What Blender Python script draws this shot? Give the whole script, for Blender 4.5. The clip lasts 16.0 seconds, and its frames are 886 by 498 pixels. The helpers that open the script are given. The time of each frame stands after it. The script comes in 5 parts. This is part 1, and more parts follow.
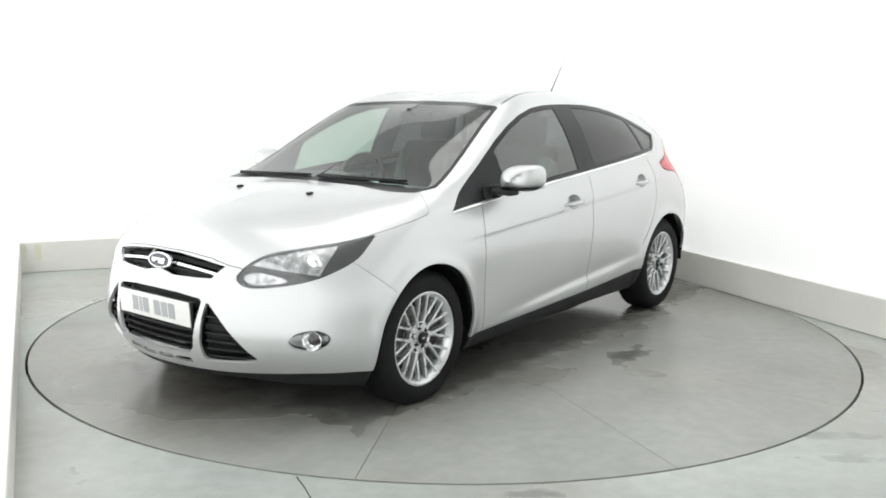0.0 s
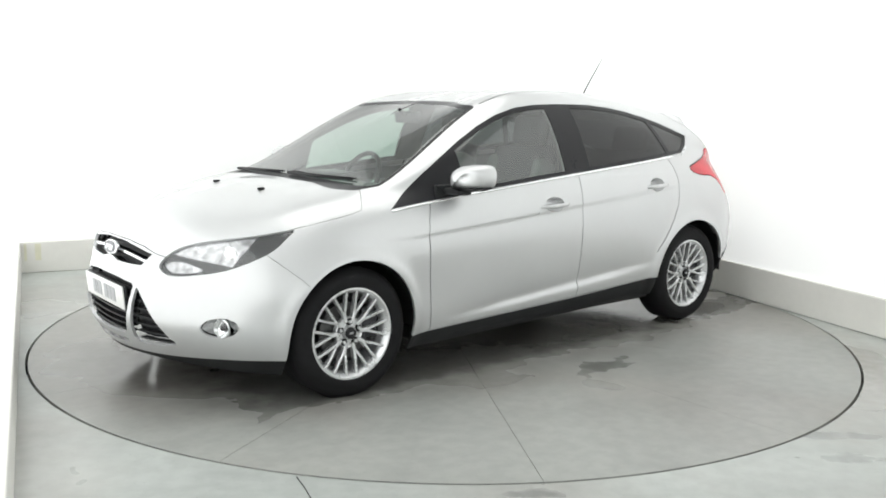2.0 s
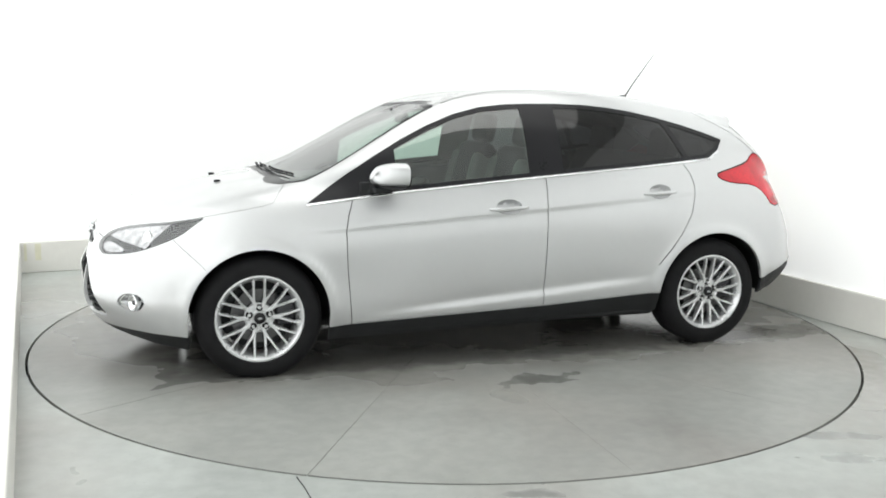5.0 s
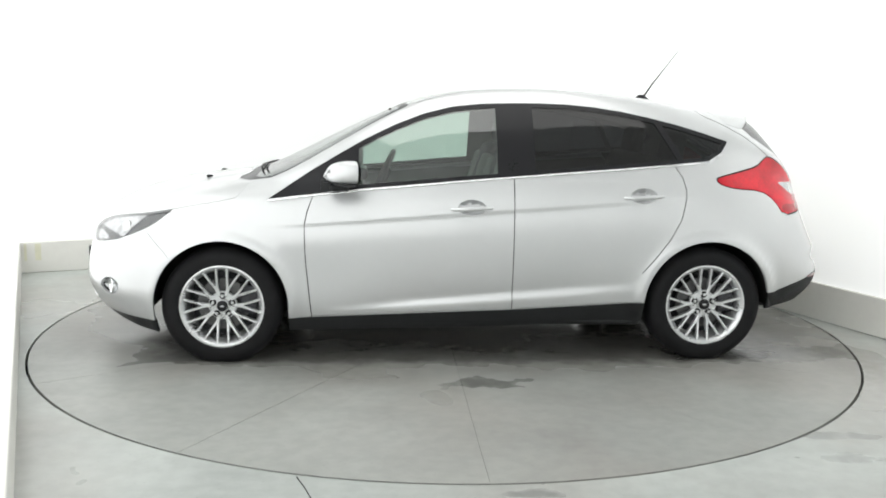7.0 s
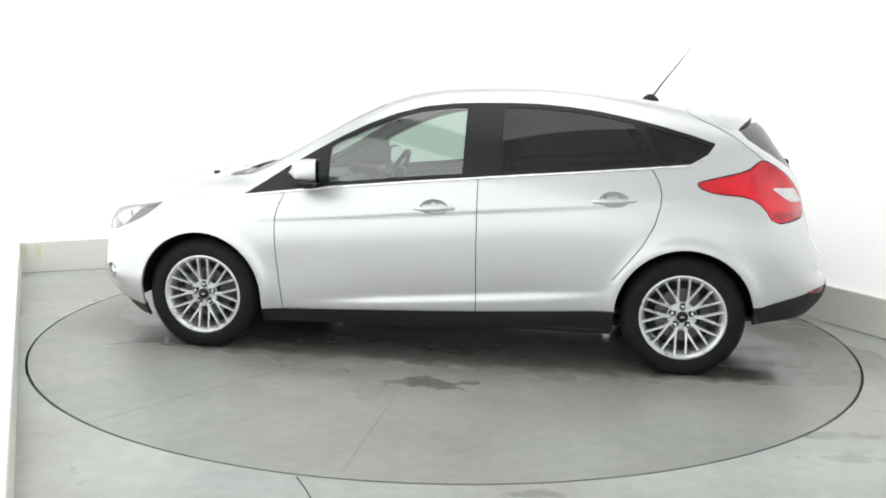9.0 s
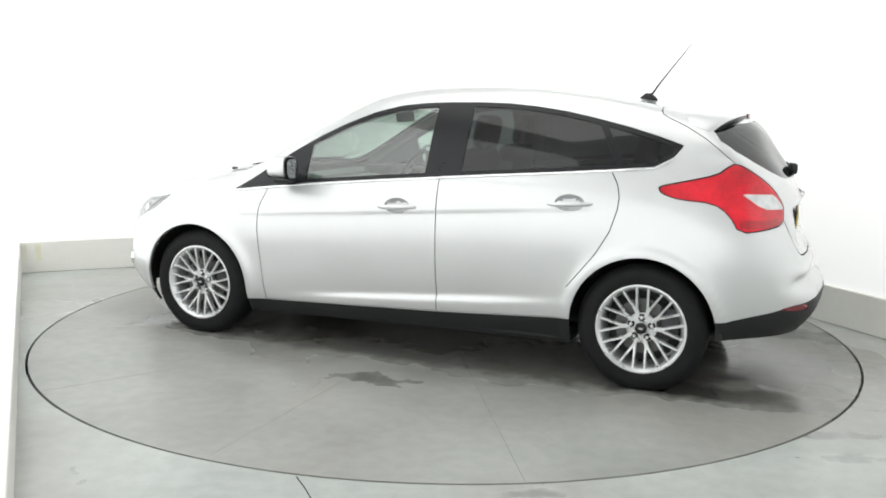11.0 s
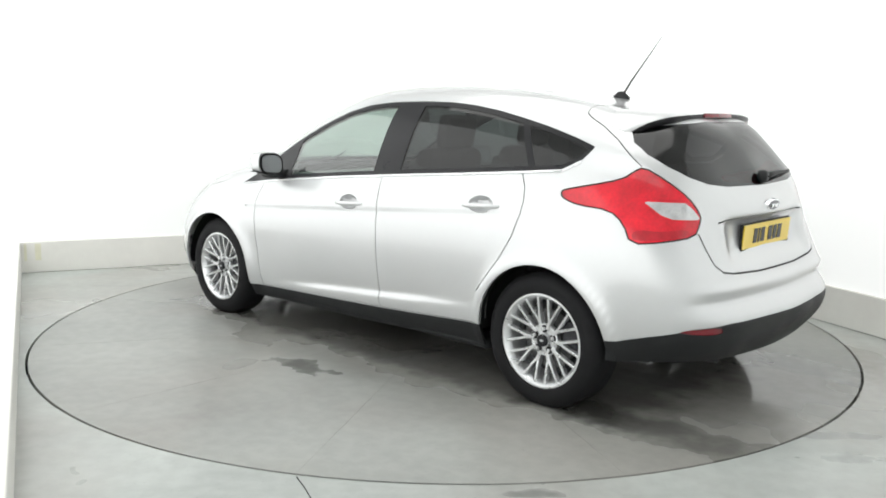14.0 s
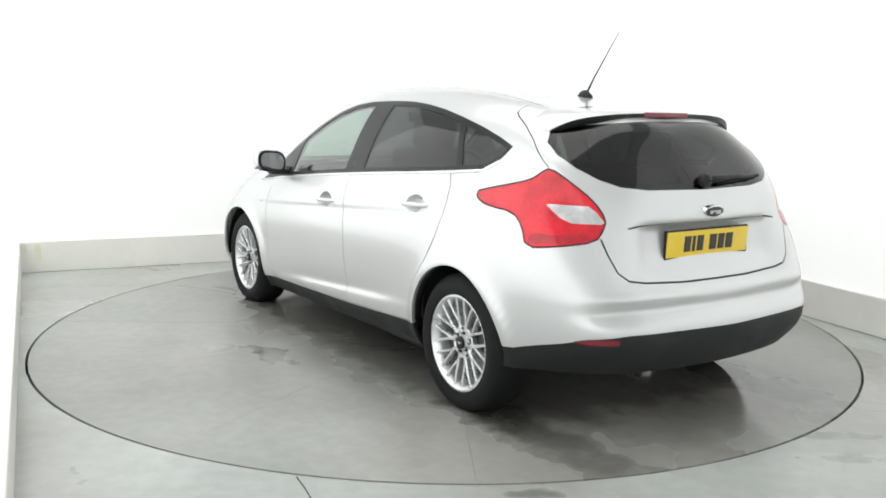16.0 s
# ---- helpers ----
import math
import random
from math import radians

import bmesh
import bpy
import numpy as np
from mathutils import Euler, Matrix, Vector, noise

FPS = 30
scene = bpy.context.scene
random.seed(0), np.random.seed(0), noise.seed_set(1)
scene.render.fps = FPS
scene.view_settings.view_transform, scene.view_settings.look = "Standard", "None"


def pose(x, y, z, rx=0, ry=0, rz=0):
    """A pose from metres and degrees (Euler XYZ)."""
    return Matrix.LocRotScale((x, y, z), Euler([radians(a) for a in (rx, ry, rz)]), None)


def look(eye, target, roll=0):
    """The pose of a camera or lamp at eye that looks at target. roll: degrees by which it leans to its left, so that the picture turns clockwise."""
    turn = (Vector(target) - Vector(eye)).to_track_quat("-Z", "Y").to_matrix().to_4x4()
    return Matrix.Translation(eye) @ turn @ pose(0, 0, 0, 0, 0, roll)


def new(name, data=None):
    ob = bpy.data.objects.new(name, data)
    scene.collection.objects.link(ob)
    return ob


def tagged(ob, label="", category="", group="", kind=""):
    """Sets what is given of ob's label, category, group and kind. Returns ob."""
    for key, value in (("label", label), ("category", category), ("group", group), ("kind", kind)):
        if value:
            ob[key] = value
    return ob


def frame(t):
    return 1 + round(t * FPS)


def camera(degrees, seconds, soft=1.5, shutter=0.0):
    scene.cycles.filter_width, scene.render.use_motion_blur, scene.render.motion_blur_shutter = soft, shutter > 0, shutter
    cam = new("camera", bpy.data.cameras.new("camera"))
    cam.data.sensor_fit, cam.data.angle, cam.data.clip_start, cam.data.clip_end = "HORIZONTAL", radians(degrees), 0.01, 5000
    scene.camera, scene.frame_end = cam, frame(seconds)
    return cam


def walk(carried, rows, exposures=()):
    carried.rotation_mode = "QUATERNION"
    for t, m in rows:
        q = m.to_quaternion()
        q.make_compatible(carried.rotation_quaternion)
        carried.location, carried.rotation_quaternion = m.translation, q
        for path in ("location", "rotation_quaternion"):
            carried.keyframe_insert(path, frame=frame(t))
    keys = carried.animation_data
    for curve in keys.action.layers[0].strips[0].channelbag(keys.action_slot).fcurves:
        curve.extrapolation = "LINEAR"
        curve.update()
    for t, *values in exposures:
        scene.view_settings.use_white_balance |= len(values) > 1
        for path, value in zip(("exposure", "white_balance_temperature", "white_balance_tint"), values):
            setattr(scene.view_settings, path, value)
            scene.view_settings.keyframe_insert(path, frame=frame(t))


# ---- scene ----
from mathutils.bvhtree import BVHTree

# ---- camera: it stands still beside a turntable ----
cam = camera(53.44, 16.0, soft=1.8)
CAM_POSE = look((0.0, -5.529, 1.387), (-0.01868, -0.00178, 0.48674), roll=1.01)
walk(cam, [(0.0, CAM_POSE), (16.0, CAM_POSE)])

# ---- world and light: a closed white booth under a large light ceiling ----
world = bpy.data.worlds.new("booth_world")
scene.world = world
world.use_nodes = True
world.node_tree.nodes["Background"].inputs["Color"].default_value = (0.9, 0.95, 1.0, 1)
world.node_tree.nodes["Background"].inputs["Strength"].default_value = 0.3
scene.view_settings.exposure = 0.2

ROOM_TURN = 25.3          # the booth stands askew to the camera
LIGHT_POWER = 40.0
WALL_GLOW = 0.36         # glow added to the walls above the skirting, to brighten the booth
LEFT_GLOW = 1.30         # most is added to the one nearest the camera, to lift the floor
RIGHT_GLOW = 0.52        # added glow, a little more than the back wall


def room(x, y, z=0.0):
    """Booth coordinates (x across, y to the back wall) to world."""
    c, s = math.cos(radians(ROOM_TURN)), math.sin(radians(ROOM_TURN))
    return Vector((c * x - s * y, s * x + c * y, z))


def ceiling_lamp(x, y, sx, sy, power):
    data = bpy.data.lights.new("ceiling_light", "AREA")
    data.shape, data.size, data.size_y, data.energy = "RECTANGLE", sx, sy, power
    data.color = (1.0, 0.995, 0.97)
    lamp = new("ceiling_light", data)
    lamp.matrix_world = Matrix.Translation(room(x, y, 3.66)) @ pose(0, 0, 0, 0, 0, ROOM_TURN)
    return lamp


ceiling_lamp(0.0, -0.6, 3.2, 3.2, LIGHT_POWER)


# ---- materials ----
def material(name, color, rough=0.5, metal=0.0, coat=0.0, noise_scale=0.0, vary=0.0, bump=0.0, bump_scale=200.0, emit=0.0, trans=0.0, ior=1.45, rough_vary=0.0, spec=0.5):
    """A procedural surface: base colour varied at two scales, roughness mottling and fine relief."""
    m = bpy.data.materials.new(name)
    m.use_nodes = True
    nt = m.node_tree
    b = nt.nodes["Principled BSDF"]
    b.inputs["Base Color"].default_value = (*color, 1)
    b.inputs["Roughness"].default_value = rough
    b.inputs["Metallic"].default_value = metal
    b.inputs["Coat Weight"].default_value = coat
    b.inputs["Coat Roughness"].default_value = 0.04
    b.inputs["Transmission Weight"].default_value = trans
    b.inputs["IOR"].default_value = ior
    b.inputs["Specular IOR Level"].default_value = spec
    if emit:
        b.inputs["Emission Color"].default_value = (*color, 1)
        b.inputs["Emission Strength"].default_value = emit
    tc = nt.nodes.new("ShaderNodeTexCoord")
    if vary or rough_vary:
        n1 = nt.nodes.new("ShaderNodeTexNoise")
        n1.inputs["Scale"].default_value, n1.inputs["Detail"].default_value = noise_scale, 6
        n2 = nt.nodes.new("ShaderNodeTexNoise")
        n2.inputs["Scale"].default_value, n2.inputs["Detail"].default_value = noise_scale * 11, 3
        nt.links.new(tc.outputs["Object"], n1.inputs["Vector"])
        nt.links.new(tc.outputs["Object"], n2.inputs["Vector"])
        add = nt.nodes.new("ShaderNodeMath")
        add.operation = "MULTIPLY_ADD"
        add.inputs[1].default_value = 0.35
        nt.links.new(n2.outputs["Fac"], add.inputs[0])
        nt.links.new(n1.outputs["Fac"], add.inputs[2])
        if vary:
            mr = nt.nodes.new("ShaderNodeMapRange")
            mr.inputs[1].default_value, mr.inputs[2].default_value = 0.4, 0.95
            mr.inputs[3].default_value, mr.inputs[4].default_value = 1 - vary, 1 + vary
            nt.links.new(add.outputs[0], mr.inputs[0])
            mul = nt.nodes.new("ShaderNodeVectorMath")
            mul.operation = "SCALE"
            mul.inputs[0].default_value = color
            nt.links.new(mr.outputs[0], mul.inputs["Scale"])
            nt.links.new(mul.outputs[0], b.inputs["Base Color"])
        if rough_vary:
            mr = nt.nodes.new("ShaderNodeMapRange")
            mr.inputs[1].default_value, mr.inputs[2].default_value = 0.4, 0.95
            mr.inputs[3].default_value, mr.inputs[4].default_value = max(0.02, rough - rough_vary), min(1, rough + rough_vary)
            nt.links.new(add.outputs[0], mr.inputs[0])
            nt.links.new(mr.outputs[0], b.inputs["Roughness"])
    if bump:
        n3 = nt.nodes.new("ShaderNodeTexNoise")
        n3.inputs["Scale"].default_value, n3.inputs["Detail"].default_value = bump_scale, 4
        nt.links.new(tc.outputs["Object"], n3.inputs["Vector"])
        bp = nt.nodes.new("ShaderNodeBump")
        bp.inputs["Strength"].default_value, bp.inputs["Distance"].default_value = bump, 0.004
        nt.links.new(n3.outputs["Fac"], bp.inputs["Height"])
        nt.links.new(bp.outputs[0], b.inputs["Normal"])
    return m


PAINT = material("white_paint", (0.64, 0.648, 0.655), 0.38, 0.58, 1.0, 3.0, 0.02, rough_vary=0.03)
BLACK_PLASTIC = material("black_plastic", (0.016, 0.017, 0.018), 0.5, 0, 0, 8.0, 0.2, 0.15, 600, rough_vary=0.1, spec=0.35)
GLOSS_BLACK = material("gloss_black", (0.014, 0.014, 0.016), 0.28, 0, 0, 6.0, 0.02, rough_vary=0.01, spec=0.3)
RUBBER = material("tyre_rubber", (0.013, 0.013, 0.014), 0.62, 0, 0, 14.0, 0.3, 0.3, 180, rough_vary=0.12, spec=0.16)
SEAL = material("rubber_seal", (0.03, 0.03, 0.032), 0.7, 0, 0, 12.0, 0.2)
ALLOY = material("silver_alloy", (0.74, 0.75, 0.76), 0.30, 0.75, 0.4, 20.0, 0.08, rough_vary=0.06)
CHROME = material("chrome", (0.85, 0.86, 0.87), 0.08, 1.0, 0, 10.0, 0.03, rough_vary=0.03)
DARK_METAL = material("dark_metal", (0.06, 0.06, 0.065), 0.5, 0.6, 0, 14.0, 0.25, 0.2, 150)
DISC_METAL = material("brake_disc_steel", (0.13, 0.13, 0.13), 0.42, 0.7, 0, 25.0, 0.15, rough_vary=0.1)
FABRIC = material("dark_fabric", (0.035, 0.036, 0.04), 0.9, 0, 0, 16.0, 0.25, 0.5, 700)
TRIM_GREY = material("grey_trim", (0.17, 0.175, 0.175), 0.7, 0, 0, 12.0, 0.2, 0.3, 500)
LINING = material("light_headlining", (0.30, 0.30, 0.29), 0.95, 0, 0, 10.0, 0.06, 0.3, 500)
RED_LENS = material("red_lens", (0.62, 0.010, 0.026), 0.10, 0, 0.4, 7.0, 0.42, rough_vary=0.03)
RED_CELL = material("deep_red_lamp_cell", (0.46, 0.010, 0.024), 0.12, 0, 0.4, 30.0, 0.25)
RED_DARK = material("dark_red_reflector", (0.19, 0.010, 0.018), 0.15, 0, 0.6, 9.0, 0.15)
LAMP_CHROME = material("faceted_lamp_reflector", (0.50, 0.505, 0.52), 0.22, 0.9, 0.8, 34.0, 0.55, 0.7, 34, rough_vary=0.1)
LENS_WHITE = material("clear_lamp_lens", (0.66, 0.66, 0.67), 0.2, 0.5, 0.8, 16.0, 0.35, 0.6, 28, rough_vary=0.1)
LAMP_GREY = material("grey_lamp_bezel", (0.07, 0.072, 0.075), 0.25, 0.6, 0.3, 18.0, 0.15)
PLATE_WHITE = material("white_plate", (0.82, 0.82, 0.80), 0.3, 0, 0.4, 10.0, 0.03)
PLATE_YELLOW = material("yellow_plate", (0.84, 0.60, 0.035), 0.3, 0, 0.4, 10.0, 0.05)
PLATE_GREY = material("plate_grey", (0.42, 0.43, 0.44), 0.5, 0, 0, 10.0, 0.05)
PLATE_INK = material("plate_black", (0.03, 0.03, 0.03), 0.4, 0, 0, 10.0, 0.1)
BADGE_BLUE = material("badge_dark", (0.05, 0.055, 0.07), 0.15, 0.2, 0.8, 20.0, 0.1)
WALL_GREY = material("pale_grey_paint", (0.66, 0.665, 0.66), 0.8, 0, 0, 0.8, 0.04, 0.06, 60)
# white walls with emission added, its strength set wall by wall
WALL_LIT = material("white_wall_added_glow", (0.78, 0.79, 0.785), 0.85, 0, 0, 0.6, 0.015, 0.05, 60, emit=WALL_GLOW)
WALL_LEFT = material("left_wall_added_glow", (0.78, 0.79, 0.785), 0.85, 0, 0, 0.6, 0.015, 0.05, 60, emit=LEFT_GLOW)
WALL_RIGHT = material("right_wall_added_glow", (0.78, 0.79, 0.785), 0.85, 0, 0, 0.6, 0.015, 0.05, 60, emit=RIGHT_GLOW)
SKIRT_WHITE = material("off_white_skirting_paint", (0.82, 0.81, 0.77), 0.6, 0, 0, 1.6, 0.05, 0.1, 60, rough_vary=0.1)
YELLOW_MARK = material("yellow_scuff", (0.78, 0.765, 0.62), 0.7, 0, 0, 9.0, 0.1)
GROOVE = material("dark_groove", (0.03, 0.03, 0.03), 0.9, 0, 0, 9.0, 0.2)


def glass(name, tint, through_share, gloss=0.07):
    """A thin pane: tinted see-through with a glossy outer reflection."""
    m = bpy.data.materials.new(name)
    m.use_nodes = True
    nt = m.node_tree
    nt.nodes.clear()
    out = nt.nodes.new("ShaderNodeOutputMaterial")
    tr = nt.nodes.new("ShaderNodeBsdfTransparent")
    tr.inputs["Color"].default_value = (*[c * through_share for c in tint], 1)
    gl = nt.nodes.new("ShaderNodeBsdfGlossy")
    gl.inputs["Roughness"].default_value = 0.03
    lw = nt.nodes.new("ShaderNodeLayerWeight")
    lw.inputs["Blend"].default_value = 0.5
    pw = nt.nodes.new("ShaderNodeMath")
    pw.operation = "POWER"
    pw.inputs[1].default_value = 4.0
    nt.links.new(lw.outputs["Facing"], pw.inputs[0])
    ma = nt.nodes.new("ShaderNodeMath")
    ma.operation = "MULTIPLY_ADD"
    ma.inputs[1].default_value, ma.inputs[2].default_value = 0.9, gloss
    nt.links.new(pw.outputs[0], ma.inputs[0])
    mix = nt.nodes.new("ShaderNodeMixShader")
    nt.links.new(ma.outputs[0], mix.inputs[0])
    nt.links.new(tr.outputs[0], mix.inputs[1])
    nt.links.new(gl.outputs[0], mix.inputs[2])
    nt.links.new(mix.outputs[0], out.inputs[0])
    return m


GLASS = glass("clear_green_glass", (0.80, 0.95, 0.87), 0.80, 0.16)
GLASS_DARK = glass("dark_privacy_glass", (0.9, 0.95, 1.0), 0.09, 0.055)
GLASS_LAMP = glass("clear_lamp_glass", (1, 1, 1), 0.97)


def floor_material(name, dark_marks, clean, worn):
    """Worn pale grey painted concrete, damp, with puddles, drips, tyre marks and, on the turntable, painted car shade.
    """
    m = bpy.data.materials.new(name)
    m.use_nodes = True
    nt = m.node_tree
    b = nt.nodes["Principled BSDF"]
    tc = nt.nodes.new("ShaderNodeTexCoord")

    def noise_node(scale, detail, dist=0.0, stretch=None):
        n = nt.nodes.new("ShaderNodeTexNoise")
        n.inputs["Scale"].default_value, n.inputs["Detail"].default_value, n.inputs["Distortion"].default_value = scale, detail, dist
        if stretch:
            mp = nt.nodes.new("ShaderNodeMapping")
            mp.inputs["Scale"].default_value = stretch
            nt.links.new(tc.outputs["Object"], mp.inputs[0])
            nt.links.new(mp.outputs[0], n.inputs["Vector"])
        else:
            nt.links.new(tc.outputs["Object"], n.inputs["Vector"])
        return n.outputs["Fac"]

    def ramp(src, lo, hi, a, c):
        mr = nt.nodes.new("ShaderNodeMapRange")
        mr.interpolation_type = "SMOOTHSTEP"
        for i, v in enumerate((lo, hi, a, c)):
            mr.inputs[i + 1].default_value = v
        nt.links.new(src, mr.inputs[0])
        return mr.outputs[0]

    def math_node(op, a, c):
        n = nt.nodes.new("ShaderNodeMath")
        n.operation = op
        for i, v in enumerate((a, c)):
            if isinstance(v, (int, float)):
                n.inputs[i].default_value = v
            else:
                nt.links.new(v, n.inputs[i])
        return n.outputs[0]

    def either(a, c):
        """A union of two masks with no crease."""
        return math_node("SUBTRACT", math_node("ADD", a, c), math_node("MULTIPLY", a, c))

    big = ramp(noise_node(0.55, 4), 0.35, 0.65, 0.84, 1.08)
    fine = ramp(noise_node(14, 6), 0.3, 0.7, 0.94, 1.05)
    speck = ramp(noise_node(70, 3), 0.64, 0.72, 1.0, 0.86)
    scuff = ramp(noise_node(1.6, 5, 0.4, (1, 2.2, 1)), 0.45, 0.75, 1.0, 0.90)
    value = math_node("MULTIPLY", math_node("MULTIPLY", big, fine), math_node("MULTIPLY", speck, scuff))
    wet = ramp(noise_node(0.9, 4, 0.2), 0.42, 0.72, 0.0, 0.55)
    # damp patches, and painted shade under the car: (x, y, half length, half width, strength)
    film = ramp(noise_node(1.1, 3), 0.5, 0.8, 0.0, 0.4)
    for x, y, a, c, k in dark_marks:
        mp = nt.nodes.new("ShaderNodeMapping")
        mp.vector_type = "POINT"
        mp.inputs["Location"].default_value = (-x / a, -y / c, 0)
        mp.inputs["Scale"].default_value = (1 / a, 1 / c, 0)
        nt.links.new(tc.outputs["Object"], mp.inputs[0])
        ln = nt.nodes.new("ShaderNodeVectorMath")
        ln.operation = "LENGTH"
        reach = ln.outputs["Value"]
        nt.links.new(mp.outputs[0], ln.inputs[0])
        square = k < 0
        if square:      # driven and dripped strips, and the car's painted shade, have straight sides
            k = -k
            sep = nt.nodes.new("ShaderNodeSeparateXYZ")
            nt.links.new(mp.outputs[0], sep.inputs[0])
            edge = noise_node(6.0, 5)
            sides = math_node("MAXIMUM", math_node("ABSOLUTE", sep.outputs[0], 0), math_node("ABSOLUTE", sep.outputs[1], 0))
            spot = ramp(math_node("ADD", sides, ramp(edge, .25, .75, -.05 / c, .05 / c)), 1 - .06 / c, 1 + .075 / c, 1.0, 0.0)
            # under the car this also multiplies its shade into the floor colour
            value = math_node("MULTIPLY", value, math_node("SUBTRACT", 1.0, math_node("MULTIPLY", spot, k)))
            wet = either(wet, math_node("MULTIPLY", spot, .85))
            continue
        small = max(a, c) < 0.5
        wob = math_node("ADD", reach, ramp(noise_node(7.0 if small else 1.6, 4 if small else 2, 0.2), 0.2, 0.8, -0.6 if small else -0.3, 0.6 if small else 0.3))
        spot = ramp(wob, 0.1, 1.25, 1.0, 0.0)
        # the widest patch, round the car, darkens the colour for its shade too
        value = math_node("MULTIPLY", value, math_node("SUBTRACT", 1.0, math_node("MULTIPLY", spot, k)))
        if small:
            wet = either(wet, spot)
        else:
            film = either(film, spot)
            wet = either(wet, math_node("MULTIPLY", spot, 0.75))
    # pale greenish paint, browner where dirt has been trodden in
    tint = nt.nodes.new("ShaderNodeMix")
    tint.data_type = "RGBA"
    tint.inputs[6].default_value, tint.inputs[7].default_value = (*clean, 1), (*worn, 1)
    nt.links.new(either(ramp(noise_node(0.8, 5, 0.5), 0.40, 0.66, 0.0, 0.8), ramp(film, 0, 1, 0, 0.9)), tint.inputs[0])
    col = nt.nodes.new("ShaderNodeVectorMath")
    col.operation = "SCALE"
    nt.links.new(tint.outputs[2], col.inputs[0])
    nt.links.new(value, col.inputs["Scale"])
    nt.links.new(col.outputs[0], b.inputs["Base Color"])
    nt.links.new(ramp(wet, 0, 1, 0.36, 0.11), b.inputs["Roughness"])
    nt.links.new(ramp(wet, 0, 1, 0.5, 0.8), b.inputs["Specular IOR Level"])
    bp = nt.nodes.new("ShaderNodeBump")
    bp.inputs["Strength"].default_value, bp.inputs["Distance"].default_value = 0.05, 0.004
    nt.links.new(noise_node(45, 4), bp.inputs["Height"])
    nt.links.new(bp.outputs[0], b.inputs["Normal"])
    return m


FLOOR = floor_material("damp_grey_floor", [(1.72, -1.87, 0.26, 0.05, 0.3), (1.70, -2.12, 0.24, 0.05, 0.28), (0.36, -2.51, 0.14, 0.035, 0.4), (2.2, -0.9, 0.6, 0.9, 0.12), (1.9, 1.9, 1.4, 0.6, 0.15)], (0.475, 0.503, 0.480), (0.385, 0.375, 0.350))
# first two marks: damp plus the car's shade painted in, wide then car-sized
TABLE_FLOOR = floor_material("damp_shaded_turntable_floor", [(-0.1, 0.0, 2.2, 1.25, 0.20), (-0.05, 0.0, 1.72, 0.86, -0.45), (-1.83, 0.71, 0.46, 0.115, -0.48), (-1.83, -0.74, 0.46, 0.115, -0.42), (-1.95, -0.25, 0.55, 0.60, 0.10), (1.90, -0.15, 0.55, 0.75, 0.38), (0.2, -1.05, 0.55, 0.2, 0.2), (-0.12, 1.24, 0.22, 0.10, 0.45)], (0.345, 0.355, 0.334), (0.300, 0.288, 0.265))



# ---- mesh helpers ----
def link(name, bm, mat, parent=None, label="", smooth=True):
    me = bpy.data.meshes.new(name)
    bm.normal_update()
    bm.to_mesh(me)
    bm.free()
    for p in me.polygons:
        p.use_smooth = smooth
    me.materials.append(mat)
    ob = new(name, me)
    ob.parent = parent
    return tagged(ob, label) if label else ob


def part(name, bm, mat, parent, label="", smooth=True):
    return link(name, bm, mat, parent, label, smooth)


def sharpen(ob, degrees=35):
    """Shade smooth but for edges sharper than the angle."""
    bm = bmesh.new()
    bm.from_mesh(ob.data)
    for e in bm.edges:
        e.smooth = not (len(e.link_faces) != 2 or e.calc_face_angle(0) > radians(degrees))
    bm.to_mesh(ob.data)
    bm.free()
    return ob


def box_bm(sx, sy, sz, at=(0, 0, 0), bevel=0.0, segments=2, turn=None, taper=None):
    bm = bmesh.new()
    bmesh.ops.create_cube(bm, size=1)
    for v in bm.verts:
        v.co = Vector((v.co.x * sx, v.co.y * sy, v.co.z * sz))
        if taper and v.co.z > 0:
            v.co.x, v.co.y = v.co.x * taper[0], v.co.y * taper[1]
    if bevel:
        bmesh.ops.bevel(bm, geom=bm.edges[:], offset=bevel, segments=segments, affect="EDGES", profile=0.5)
    if turn:
        bm.transform(turn)
    bmesh.ops.translate(bm, verts=bm.verts, vec=at)
    return bm


def lathe_bm(profile, steps=48, axis="y", start=0.0, close=False):
    """Turns (radius, offset) pairs about an axis."""
    bm = bmesh.new()
    rings = []
    for k in range(steps):
        a = start + 2 * math.pi * k / steps
        ring = []
        for r, o in profile:
            ring.append(bm.verts.new((r * math.cos(a), o, r * math.sin(a)) if axis == "y" else (r * math.cos(a), r * math.sin(a), o)))
        rings.append(ring)
    n = len(profile)
    for k in range(steps):
        p, q = rings[k], rings[(k + 1) % steps]
        for j in range(n if close else n - 1):
            bm.faces.new((p[j], p[(j + 1) % n], q[(j + 1) % n], q[j]))
    bmesh.ops.remove_doubles(bm, verts=bm.verts, dist=1e-6)
    bmesh.ops.recalc_face_normals(bm, faces=bm.faces)
    return bm


